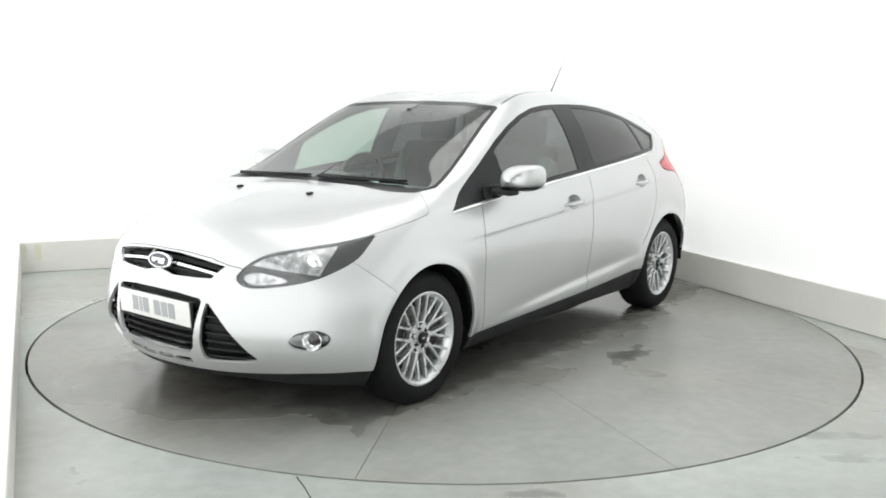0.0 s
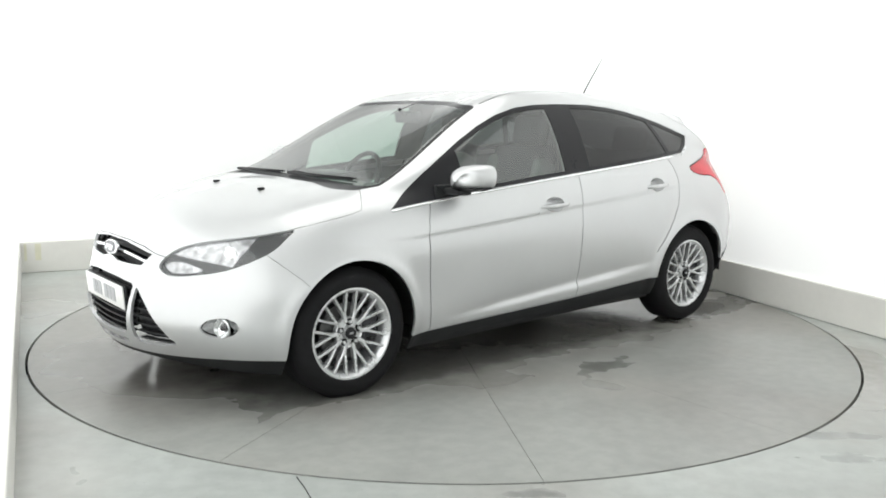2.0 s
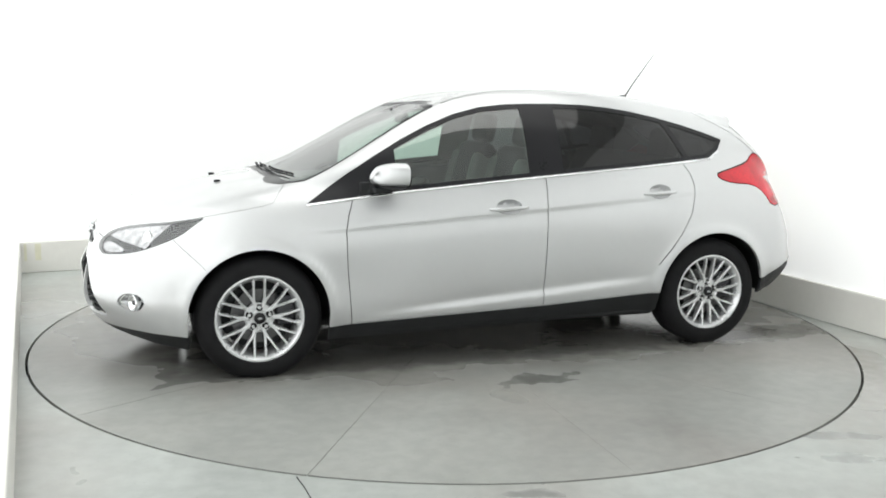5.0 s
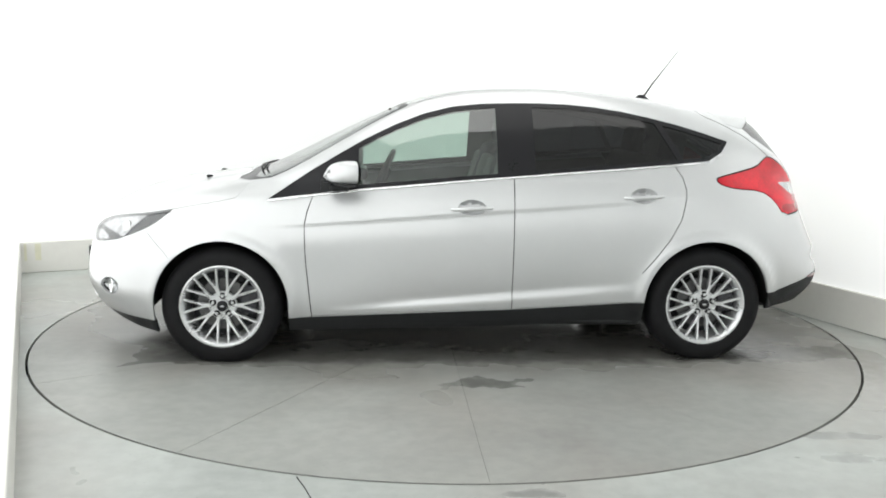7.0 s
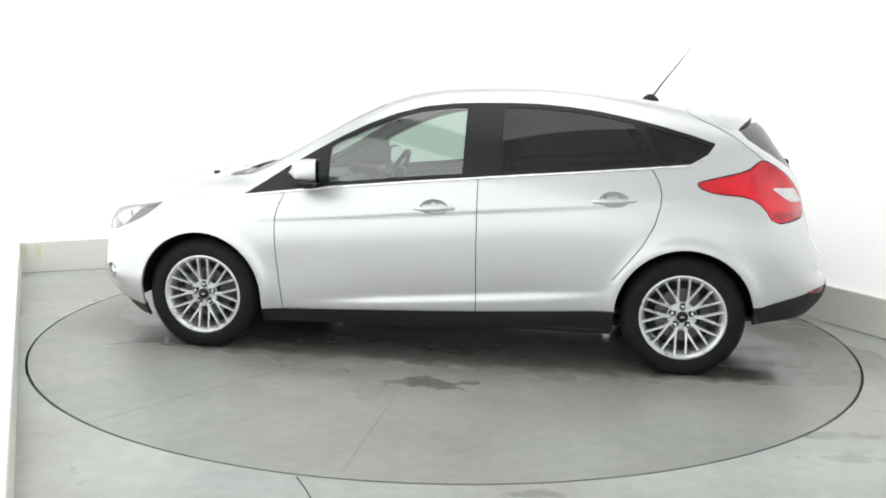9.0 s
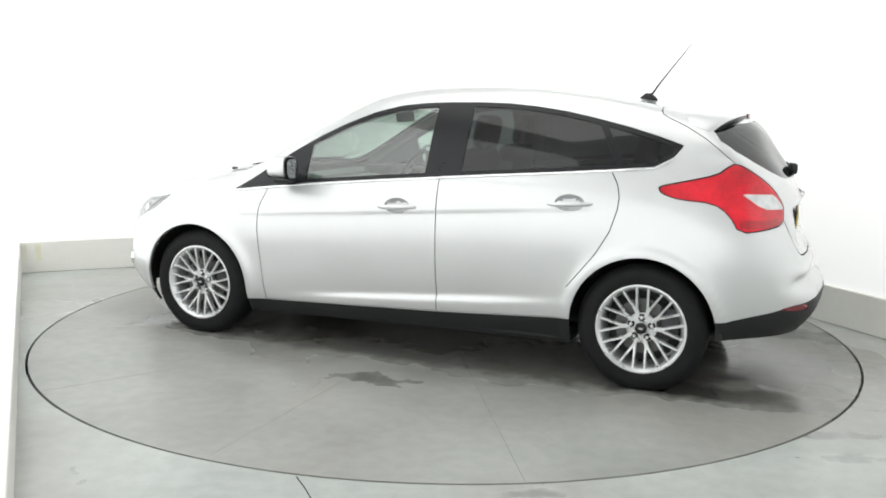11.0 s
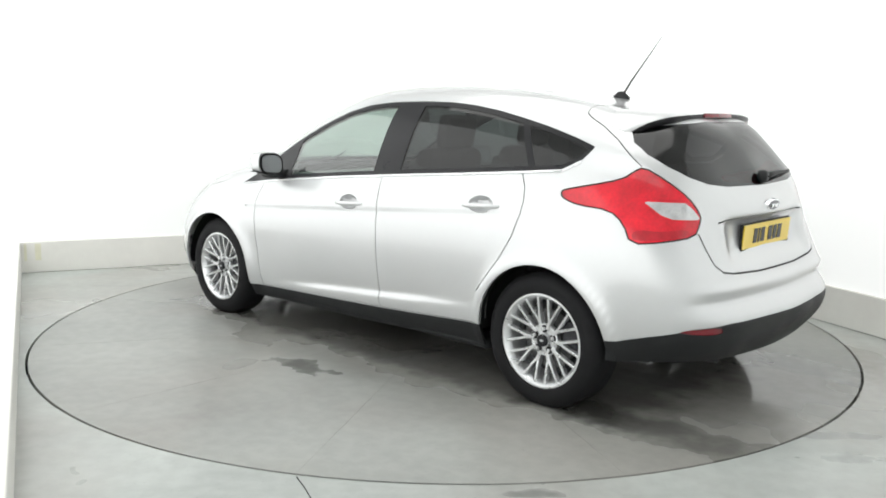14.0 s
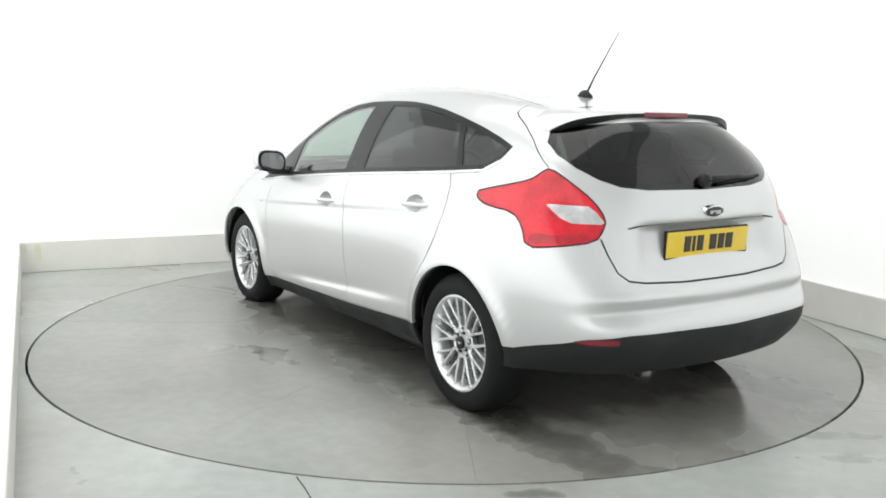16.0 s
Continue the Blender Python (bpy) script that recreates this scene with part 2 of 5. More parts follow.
def tube_bm(points, radius, sides=8, cyclic=False):
    """A round bar along points; radius may be one number or one a point."""
    bm = bmesh.new()
    n = len(points)
    rings = []
    for i, p in enumerate(points):
        a = Vector(points[(i - 1) % n] if cyclic or i else points[0])
        c = Vector(points[(i + 1) % n] if cyclic or i < n - 1 else points[-1])
        d = (c - a).normalized()
        side = d.cross(Vector((0, 0, 1)))
        if side.length < 1e-3:
            side = Vector((1, 0, 0))
        side.normalize()
        up = side.cross(d)
        r = radius[i] if isinstance(radius, (list, tuple)) else radius
        rings.append([bm.verts.new(Vector(p) + (side * math.cos(t) + up * math.sin(t)) * r) for t in [2 * math.pi * k / sides for k in range(sides)]])
    for i in range(n if cyclic else n - 1):
        p, q = rings[i], rings[(i + 1) % n]
        for k in range(sides):
            bm.faces.new((p[k], p[(k + 1) % sides], q[(k + 1) % sides], q[k]))
    if not cyclic:
        bm.faces.new(rings[0])
        bm.faces.new(rings[-1])
    bmesh.ops.recalc_face_normals(bm, faces=bm.faces)
    return bm


def outline_bm(points, depth, origin, right, up, bevel=0.0):
    """A slab: a 2D outline in the plane of right and up, given thickness along their normal."""
    bm = bmesh.new()
    right, up, origin = Vector(right).normalized(), Vector(up).normalized(), Vector(origin)
    nrm = right.cross(up)
    lo = [bm.verts.new(origin + right * a + up * c) for a, c in points]
    hi = [bm.verts.new(v.co + nrm * depth) for v in lo]
    bm.faces.new(lo[::-1])
    top = bm.faces.new(hi)
    k = len(points)
    for i in range(k):
        bm.faces.new((lo[i], lo[(i + 1) % k], hi[(i + 1) % k], hi[i]))
    if bevel:
        bmesh.ops.bevel(bm, geom=list(top.edges), offset=bevel, segments=2, affect="EDGES", profile=0.5)
    bmesh.ops.recalc_face_normals(bm, faces=bm.faces)
    return bm


def merge_bm(*parts_in):
    """Joins several bmeshes into one."""
    out = bmesh.new()
    for b in parts_in:
        me = bpy.data.meshes.new("joined")
        b.to_mesh(me)
        b.free()
        out.from_mesh(me)
        bpy.data.meshes.remove(me)
    return out


# ---- the booth ----
WALL_L, WALL_R, WALL_B, WALL_F, HIGH = -2.51, 2.455, 2.74, -7.6, 3.75
RIGHT_TURN = 23.4        # the right-hand wall stands a little out of square
SKIRT = 0.25


def room_slab(name, x0, x1, y0, y1, z0, z1, mat, label, bevel=0.0, parent=None, kind="structure", turn=None):
    bm = box_bm(x1 - x0, y1 - y0, z1 - z0, bevel=bevel)
    ob = link(name, bm, mat, parent, "", smooth=False)
    ob.matrix_world = pose(0, 0, 0, 0, 0, ROOM_TURN if turn is None else turn) @ Matrix.Translation(((x0 + x1) / 2, (y0 + y1) / 2, (z0 + z1) / 2))
    return tagged(ob, label, "", "", kind)


room_slab("wall_back", WALL_L - 0.2, WALL_R + 0.2, WALL_B, WALL_B + 0.15, 0, HIGH, WALL_LIT, "white back wall of the photo booth, with added glow")
room_slab("wall_left", WALL_L - 0.15, WALL_L, WALL_F, WALL_B, 0, HIGH, WALL_LEFT, "white side wall of the photo booth, with added glow")
room_slab("wall_right", WALL_R, WALL_R + 0.15, WALL_F, WALL_B + 0.1, 0, HIGH, WALL_RIGHT, "white side wall beside the turntable, with added glow", turn=RIGHT_TURN)
# out of view; its glow is added to brighten the car's reflections
room_slab("wall_front", WALL_L - 0.2, WALL_R + 0.6, WALL_F - 0.15, WALL_F, 0, HIGH, WALL_LIT, "unseen white wall closing the booth, with added glow")
room_slab("ceiling", WALL_L - 0.3, WALL_R + 0.7, WALL_F - 0.15, WALL_B + 0.15, HIGH, HIGH + 0.1, WALL_GREY, "plain pale grey ceiling of the booth")
room_slab("baseboard_back", WALL_L, WALL_R, WALL_B - 0.03, WALL_B, 0, SKIRT, SKIRT_WHITE, "deep off-white painted skirting along the back wall", 0.006)
room_slab("baseboard_left", WALL_L, WALL_L + 0.03, WALL_F, WALL_B - 0.031, 0, SKIRT, SKIRT_WHITE, "deep off-white painted skirting along the side wall", 0.006)
room_slab("baseboard_right", WALL_R - 0.03, WALL_R, WALL_F, WALL_B - 0.13, 0.003, SKIRT, SKIRT_WHITE, "deep off-white painted skirting beside the turntable", 0.006, turn=RIGHT_TURN)

TABLE_R, PIT_R = 2.437, 2.451


def floor_ring():
    """The fixed floor: one sheet with a round opening for the turntable."""
    bm = bmesh.new()
    steps = 256
    inner, low, outer = [], [], []
    c, s = math.cos(radians(-ROOM_TURN)), math.sin(radians(-ROOM_TURN))
    for k in range(steps):
        a = 2 * math.pi * k / steps
        d = Vector((math.cos(a), math.sin(a), 0))
        inner.append(bm.verts.new(d * PIT_R))
        low.append(bm.verts.new(d * PIT_R - Vector((0, 0, 0.12))))
        lx, ly = c * d.x - s * d.y, s * d.x + c * d.y
        hit = min((((WALL_R if lx > 0 else WALL_L) * 1.03) / lx if abs(lx) > 1e-6 else 99), (((WALL_B if ly > 0 else WALL_F) * 1.02) / ly if abs(ly) > 1e-6 else 99))
        outer.append(bm.verts.new(d * hit))
    pit = bm.verts.new((0, 0, -0.12))
    for k in range(steps):
        j = (k + 1) % steps
        bm.faces.new((inner[k], outer[k], outer[j], inner[j]))
        bm.faces.new((low[k], inner[k], inner[j], low[j]))
        bm.faces.new((pit, low[k], low[j]))
    ob = link("floor", bm, FLOOR, None, "pale grey painted concrete floor, damp and scuffed, round opening", smooth=False)
    return tagged(ob, "", "", "", "structure")


floor_ring()


# ---- turntable: twelve flush plates ----
table = tagged(new("turntable"), "round grey turntable flush with the floor, damp, stained, car's shade painted on", "turntable")


def plate_bm(a0, a1, seam0, seam1):
    """One wedge of the turntable, with a hair-wide seam to its neighbours."""
    bm = bmesh.new()
    steps = 24
    rim = []
    for k in range(steps + 1):
        a = a0 + (a1 - a0) * k / steps
        rim.append(Vector((TABLE_R * math.cos(a), TABLE_R * math.sin(a), 0)))
    n0, n1 = Vector((-math.sin(a0), math.cos(a0), 0)) * seam0, Vector((math.sin(a1), -math.cos(a1), 0)) * seam1
    rim[0], rim[-1] = rim[0] + n0, rim[-1] + n1
    mid = (a0 + a1) / 2
    tip = Vector((math.cos(mid), math.sin(mid), 0)) * .0028
    top = [bm.verts.new(p) for p in [tip] + rim]
    low = [bm.verts.new(v.co - Vector((0, 0, .06))) for v in top]
    bm.faces.new(top)
    bm.faces.new(low[::-1])
    for i in range(len(top)):
        j = (i + 1) % len(top)
        bm.faces.new((top[j], top[i], low[i], low[j]))
    bmesh.ops.recalc_face_normals(bm, faces=bm.faces)
    return bm


for k in range(12):
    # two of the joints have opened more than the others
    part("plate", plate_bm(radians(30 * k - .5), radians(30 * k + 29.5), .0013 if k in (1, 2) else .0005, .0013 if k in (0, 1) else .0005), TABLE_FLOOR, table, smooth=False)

# ---- the car: x forward from the middle of the wheelbase, y to its left, z up ----
CAR_X, CAR_Y = -0.0596, -0.0158
HALF_BASE = 1.325
car = tagged(new("car"), "white five-door hatchback car with silver alloy wheels", "car")

# feature lines of the left half, from the front centre round the side to the rear centre
UNDER = [(2.145, 0, .195), (2.09, .315, .195), (1.91, .583, .168), (1.665, .797, .150), (1.32, .83, .17), (.95, .81, .165), (.6, .81, .17), (.2, .81, .175), (-.24, .81, .185), (-.7, .81, .20), (-1.05, .82, .22), (-1.4, .82, .25), (-1.68, .81, .29), (-1.96, .62, .305), (-2.05, .34, .30), (-2.07, 0, .295)]
SILL = [(2.20, 0, .31), (2.155, .35, .31), (1.985, .66, .31), (1.73, .848, .30), (1.33, .88, .31), (.95, .865, .29), (.6, .862, .29), (.2, .862, .295), (-.24, .862, .30), (-.7, .862, .31), (-1.05, .868, .33), (-1.4, .872, .35), (-1.72, .84, .38), (-2.03, .655, .41), (-2.12, .36, .41), (-2.145, 0, .41)]
FLANK = [(2.205, 0, .46), (2.165, .36, .46), (1.995, .675, .45), (1.74, .862, .45), (1.33, .897, .50), (.94, .885, .50), (.6, .885, .51), (.2, .888, .52), (-.24, .89, .53), (-.7, .89, .54), (-1.05, .893, .57), (-1.4, .895, .60), (-1.775, .85, .60), (-2.04, .645, .575), (-2.11, .35, .565), (-2.135, 0, .56)]
CREASE = [(2.165, 0, .62), (2.13, .355, .62), (1.975, .65, .60), (1.72, .845, .62), (1.33, .887, .70), (.94, .888, .745), (.6, .889, .775), (.2, .890, .805), (-.24, .890, .835), (-.7, .886, .87), (-1.06, .872, .895), (-1.4, .842, .915), (-1.765, .802, .865), (-1.97, .625, .755), (-2.045, .34, .69), (-2.065, 0, .665)]
BELT = [(2.115, 0, .745), (2.08, .345, .735), (1.935, .61, .725), (1.66, .765, .785), (1.31, .812, .875), (.95, .822, .900), (.6, .834, .942), (.2, .841, .980), (-.24, .841, 1.017), (-.7, .823, 1.055), (-1.1, .787, 1.087), (-1.4, .745, 1.108), (-1.72, .695, 1.065), (-1.93, .585, .90), (-2.02, .33, .815), (-2.04, 0, .78)]
GLASSLINE = [(2.02, 0, .82), (1.97, .31, .815), (1.82, .555, .815), (1.58, .68, .875), (1.29, .73, .937), (.94, .768, .975), (.6, .765, 1.095), (.2, .755, 1.18), (-.24, .752, 1.22), (-.7, .745, 1.235), (-1.1, .727, 1.215), (-1.42, .70, 1.185), (-1.69, .675, 1.155), (-1.905, .57, .985), (-2.01, .30, .89), (-2.035, 0, .85)]
RAIL = [(1.92, 0, .868), (1.86, .25, .868), (1.69, .45, .88), (1.48, .50, .935), (1.23, .60, .975), (.93, .705, 1.050), (.6, .655, 1.232), (.22, .597, 1.398), (-.24, .580, 1.443), (-.7, .580, 1.438), (-1.1, .580, 1.393), (-1.43, .588, 1.328), (-1.67, .607, 1.225), (-1.885, .50, 1.08), (-1.99, .25, .965), (-2.02, 0, .925)]
CROWN = [(1.82, 0, .902), (1.73, .15, .91), (1.56, .27, .935), (1.39, .30, .965), (1.215, .31, .99), (.965, .38, 1.087), (.63, .35, 1.265), (.23, .32, 1.415), (-.24, .315, 1.476), (-.7, .315, 1.472), (-1.1, .31, 1.438), (-1.45, .30, 1.383), (-1.715, .33, 1.325), (-1.852, .28, 1.18), (-1.955, .14, 1.045), (-1.99, 0, .99)]
RIDGE = [(1.72, 0, .928), (1.58, 0, .952), (1.45, 0, .970), (1.33, 0, .984), (1.215, 0, .996), (.97, 0, 1.105), (.63, 0, 1.275), (.23, 0, 1.423), (-.24, 0, 1.487), (-.7, 0, 1.484), (-1.1, 0, 1.452), (-1.45, 0, 1.398), (-1.735, 0, 1.332), (-1.86, 0, 1.20), (-1.93, 0, 1.10), (-1.965, 0, 1.04)]
LINES = [UNDER, SILL, FLANK, CREASE, BELT, GLASSLINE, RAIL, CROWN, RIDGE]


def spline(params, values, at):
    """Natural cubic spline through values (n, 3) at params, taken at the places asked for."""
    n = len(params)
    h = np.diff(params)
    a = np.zeros((n, n))
    rhs = np.zeros((n, values.shape[1]))
    a[0, 0] = a[-1, -1] = 1
    for i in range(1, n - 1):
        a[i, i - 1], a[i, i], a[i, i + 1] = h[i - 1], 2 * (h[i - 1] + h[i]), h[i]
        rhs[i] = 6 * ((values[i + 1] - values[i]) / h[i] - (values[i] - values[i - 1]) / h[i - 1])
    mm = np.linalg.solve(a, rhs)
    k = np.clip(np.searchsorted(params, at, side="right") - 1, 0, n - 2)
    t0, t1, hk = (at - params[k])[:, None], (params[k + 1] - at)[:, None], h[k][:, None]
    return (mm[k] * t1 ** 3 + mm[k + 1] * t0 ** 3) / (6 * hk) + (values[k] / hk - mm[k] * hk / 6) * t1 + (values[k + 1] / hk - mm[k + 1] * hk / 6) * t0


def shell_grid(nu=220, nv=160):
    """The smooth half shell as a grid of points, symmetrical about the middle plane."""
    net = np.array(LINES, dtype=float)
    flip = np.array([1, -1, 1.0])
    front, back = net[:, 1:3][:, ::-1] * flip, net[:, -3:-1][:, ::-1] * flip
    net = np.concatenate([front, net, back], 1)
    top = net[-3:-1][::-1] * flip
    net = np.concatenate([net, top], 0)
    du = np.linalg.norm(np.diff(net, axis=1), axis=2).mean(0)
    dv = np.linalg.norm(np.diff(net, axis=0), axis=2).mean(1)
    pu, pv = np.concatenate([[0], np.cumsum(du)]), np.concatenate([[0], np.cumsum(dv)])
    au, av = np.linspace(pu[2], pu[-3], nu), np.linspace(pv[0], pv[len(LINES) - 1], nv)
    rows = np.stack([spline(pu, net[i], au) for i in range(net.shape[0])])
    grid = np.stack([spline(pv, rows[:, j], av) for j in range(nu)], 1)
    grid[:, 0, 1] = grid[:, -1, 1] = 0
    grid[-1, :, 1] = 0
    return grid


def line_z(line, x):
    pts = sorted((p[0], p[2]) for p in line)
    return float(np.interp(x, [p[0] for p in pts], [p[1] for p in pts]))


def crease_z(x):
    """Height of the pressed line along the doors."""
    return float(np.interp(x, [-1.5, -.82, 0, .52, 1.0], [.93, .883, .821, .781, .747]))


GRID = shell_grid()
# pressings: a shallow step under the door line and a swage over the sill
for j in range(GRID.shape[1]):
    for i in range(GRID.shape[0]):
        x, y, z = GRID[i, j]
        if -1.35 < x < 1.15 and y > 0.75 and 0.2 < z < 1.0:
            fade = min(1, (x + 1.35) / .35) * min(1, (1.15 - x) / .3)
            d = crease_z(x) - z
            if 0 < d < .16:
                GRID[i, j, 1] -= .006 * fade * math.exp(-(d / .07) ** 2) * min(1, d / .012)
            # the ledge over the sill: a scoop above it that dies out towards both wheels
            s = z - (.341 - .078 * (x - .15))
            ends = min(1, max(0, (.80 - x) / .5)) * min(1, max(0, (x + 1.0) / .5))
            GRID[i, j, 1] += ends * (.004 - .024 / (1 + math.exp(-s / .009)) * math.exp(-max(s, 0) / .11))
        # plate recess in the tailgate and the stepped rear bumper
        if x < -1.8 and z > .5:
            w = 1 / (1 + math.exp((abs(y) - .40) / .025))
            GRID[i, j, 0] += .055 * w / (1 + math.exp(-(z - .730) / .020)) / (1 + math.exp((z - .905) / .010))
        if x < -1.7 and .45 < z < .70:
            k = (.036 * math.exp(-((z - .566) / .034) ** 2) - .007 * math.exp(-((z - .628) / .020) ** 2)) / (1 + math.exp((y - .66) / .03))
            GRID[i, j, 0] += k
            GRID[i, j, 1] -= k * min(1, y / .5) * .4
        # flared wheel arch lips
        for hx, hz in ((HALF_BASE, .306), (-HALF_BASE, .322)):
            r = math.hypot(x - hx, z - hz)
            if y > .7 and r < .46:
                GRID[i, j, 1] += .012 * math.exp(-((r - .365) / .05) ** 2) + .007 / (1 + math.exp((r - .398) / .006))


def inside(poly, a, c):
    hit = False
    n = len(poly)
    for i in range(n):
        (x0, y0), (x1, y1) = poly[i], poly[(i + 1) % n]
        if (y0 > c) != (y1 > c) and a < (x1 - x0) * (c - y0) / (y1 - y0) + x0:
            hit = not hit
    return hit


R2 = math.sqrt(0.5)
# ways of looking at the shell: two axes of a plane
SIDE = (Vector((1, 0, 0)), Vector((0, 0, 1)))
FRONT = (Vector((0, 1, 0)), Vector((0, 0, 1)))
REAR_CORNER = (Vector((-R2, -R2, 0)), Vector((0, 0, 1)))
FRONT_CORNER = (Vector((-R2, R2, 0)), Vector((0, 0, 1)))
TOP = (Vector((1, 0, 0)), Vector((0, 1, 0)))


def strip(points, width):
    """The outline of a thin line of that width along points."""
    pts = [Vector(p) for p in points]
    lo, hi = [], []
    for i, p in enumerate(pts):
        d = (pts[min(i + 1, len(pts) - 1)] - pts[max(i - 1, 0)]).normalized()
        s = Vector((-d.y, d.x)) * width / 2
        lo.append(tuple(p + s))
        hi.append(tuple(p - s))
    return lo + hi[::-1]


def smooth_loop(points, times=2):
    """Rounds the corners of an outline by corner cutting."""
    for _ in range(times):
        out = []
        for i in range(len(points)):
            (a, c), (d, e) = points[i], points[(i + 1) % len(points)]
            out += [(a * .75 + d * .25, c * .75 + e * .25), (a * .25 + d * .75, c * .25 + e * .75)]
        points = out
    return points


def arch(hx, hz, r):
    return [(hx + r * math.cos(a), hz + r * math.sin(a)) for a in np.linspace(-.05, math.pi + .05, 26)] + [(hx - r, -.1), (hx + r, -.1)]


DLO_TOP = [(1.004, .933), (.857, 1.031), (.707, 1.122), (.556, 1.208), (.402, 1.283), (.248, 1.343), (.092, 1.383), (-.065, 1.401), (-.222, 1.407), (-.38, 1.409), (-.539, 1.406), (-.698, 1.393), (-.857, 1.371), (-1.017, 1.339), (-1.176, 1.302), (-1.335, 1.257), (-1.459, 1.216)]
DLO_LOW = [(-1.455, 1.205), (-1.418, 1.155), (-1.335, 1.109), (-1.151, 1.092), (-.827, 1.065), (-.511, 1.041), (-.226, 1.017), (.102, .989), (.404, .960), (.584, .944), (.824, .914), (1.079, .884)]
DLO = DLO_TOP + DLO_LOW


def shrink(points, d):
    """Moves an outline inward by d."""
    n = len(points)
    area = sum(points[i][0] * points[(i + 1) % n][1] - points[(i + 1) % n][0] * points[i][1] for i in range(n))
    sign = 1 if area > 0 else -1
    out = []
    for i in range(n):
        a, p, c = Vector(points[i - 1]), Vector(points[i]), Vector(points[(i + 1) % n])
        e0, e1 = (p - a).normalized(), (c - p).normalized()
        m = (Vector((-e0.y, e0.x)) + Vector((-e1.y, e1.x)))
        m = m.normalized() * min(1.8, 1 / max(.5, m.length / 2))
        out.append(tuple(p + m * d * sign))
    return out


def clip_x(points, x0, x1):
    """The piece of an outline between two x, cut straight."""
    def half(pts, x, keep_less):
        out = []
        for i in range(len(pts)):
            p, q = pts[i], pts[(i + 1) % len(pts)]
            pin, qin = (p[0] <= x) == keep_less, (q[0] <= x) == keep_less
            if pin:
                out.append(p)
            if pin != qin:
                t = (x - p[0]) / (q[0] - p[0])
                out.append((x, p[1] + t * (q[1] - p[1])))
        return out
    return half(half(points, x1, True), x0, False)


GLASS_OUT = shrink(DLO, .022)


def clip_line(points, p, q):
    """The piece of an outline to the left of the line from p to q."""
    out = []
    side = [(q[0] - p[0]) * (c - p[1]) - (q[1] - p[1]) * (a - p[0]) for a, c in points]
    for i in range(len(points)):
        j = (i + 1) % len(points)
        if side[i] >= 0:
            out.append(points[i])
        if (side[i] >= 0) != (side[j] >= 0):
            t = side[i] / (side[i] - side[j])
            out.append((points[i][0] + t * (points[j][0] - points[i][0]), points[i][1] + t * (points[j][1] - points[i][1])))
    return out


PANE_FRONT = clip_x(GLASS_OUT, -.145, .60)
PANE_REAR = clip_line(clip_x(GLASS_OUT, -1.6, -.35), (-1.012, 1.36), (-1.165, 1.09))
PANE_QUARTER = clip_line(GLASS_OUT, (-1.202, 1.09), (-1.05, 1.36))
BELT_TRIM = strip([(p[0], p[1] - .008) for p in DLO_LOW[1:]], .013)

HEADLIGHT = smooth_loop([(-1.172, .650), (-1.14, .618), (-1.086, .609), (-.93, .628), (-.827, .649), (-.755, .675), (-.682, .706), (-.633, .737), (-.597, .78), (-.560, .822), (-.645, .806), (-.73, .792), (-.83, .780), (-.92, .768), (-1.02, .752), (-1.09, .727), (-1.136, .692)], 1)
TAIL = smooth_loop([(.398, 1.015), (.415, 1.026), (.505, 1.050), (.645, 1.085), (.69, 1.118), (.731, 1.143), (.82, 1.09), (.92, 1.017), (.978, .94), (.968, .896), (.94, .846), (.79, .828), (.65, .815), (.628, .90), (.582, .948), (.46, .958), (.41, .978), (.396, .995)], 1)
TAIL_CLEAR = [(.725, .990), (.74, .994), (.90, .990), (.935, .965), (.968, .925), (.955, .918), (.84, .922), (.79, .94)]

SCREEN = [(0, .990), (.35, .985), (.58, .972), (.68, .970), (.715, .988), (.70, 1.035), (.665, 1.14), (.63, 1.24), (.597, 1.33), (.575, 1.378), (.55, 1.392), (.30, 1.410), (0, 1.416), (-.05, 1.2)]
REAR_GLASS = [(0, 1.045), (.33, 1.05), (.46, 1.065), (.54, 1.095), (.60, 1.14), (.632, 1.19), (.625, 1.240), (.58, 1.285), (.45, 1.318), (.2, 1.333), (0, 1.336), (-.05, 1.2)]
GRILLE_TOP = [(-.05, .66), (-.05, .728), (.10, .728), (.25, .715), (.385, .695), (.33, .640), (.25, .636), (.1, .632)]
GRILLE_LOW = [(-.05, .302), (-.05, .565), (.15, .563), (.285, .552), (.300, .540), (.262, .335), (.235, .310), (.1, .304)]
SIDE_INTAKE = smooth_loop([(.318, .535), (.345, .535), (.545, .318), (.535, .288), (.325, .275), (.300, .300)], 1)
LIP_SLOT = [[(a, .250 + .02 * a), (a + .10, .252 + .02 * a), (a + .098, .276 + .02 * a), (a, .274 + .02 * a)] for a in (.012, .127)]
FOG = smooth_loop([(-.95, .398), (-.91, .435), (-.83, .445), (-.775, .425), (-.765, .395), (-.80, .36), (-.87, .350), (-.93, .368)], 1)
REAR_VALANCE = [(0, .482), (.55, .487), (.70, .47), (.80, .425), (.85, .39), (.95, .385), (.95, .1), (-.05, .1), (-.05, .482)]
SILL_TRIM = [(1.3, .22), (.96, .244), (.849, .248), (-.236, .291), (-.946, .332), (-1.3, .35), (-1.3, 0), (1.3, 0)]
FRONT_LIP = [(2.4, .222), (2.05, .228), (1.9, .236), (1.7, .232), (1.5, .226), (1.5, 0), (2.4, 0)]

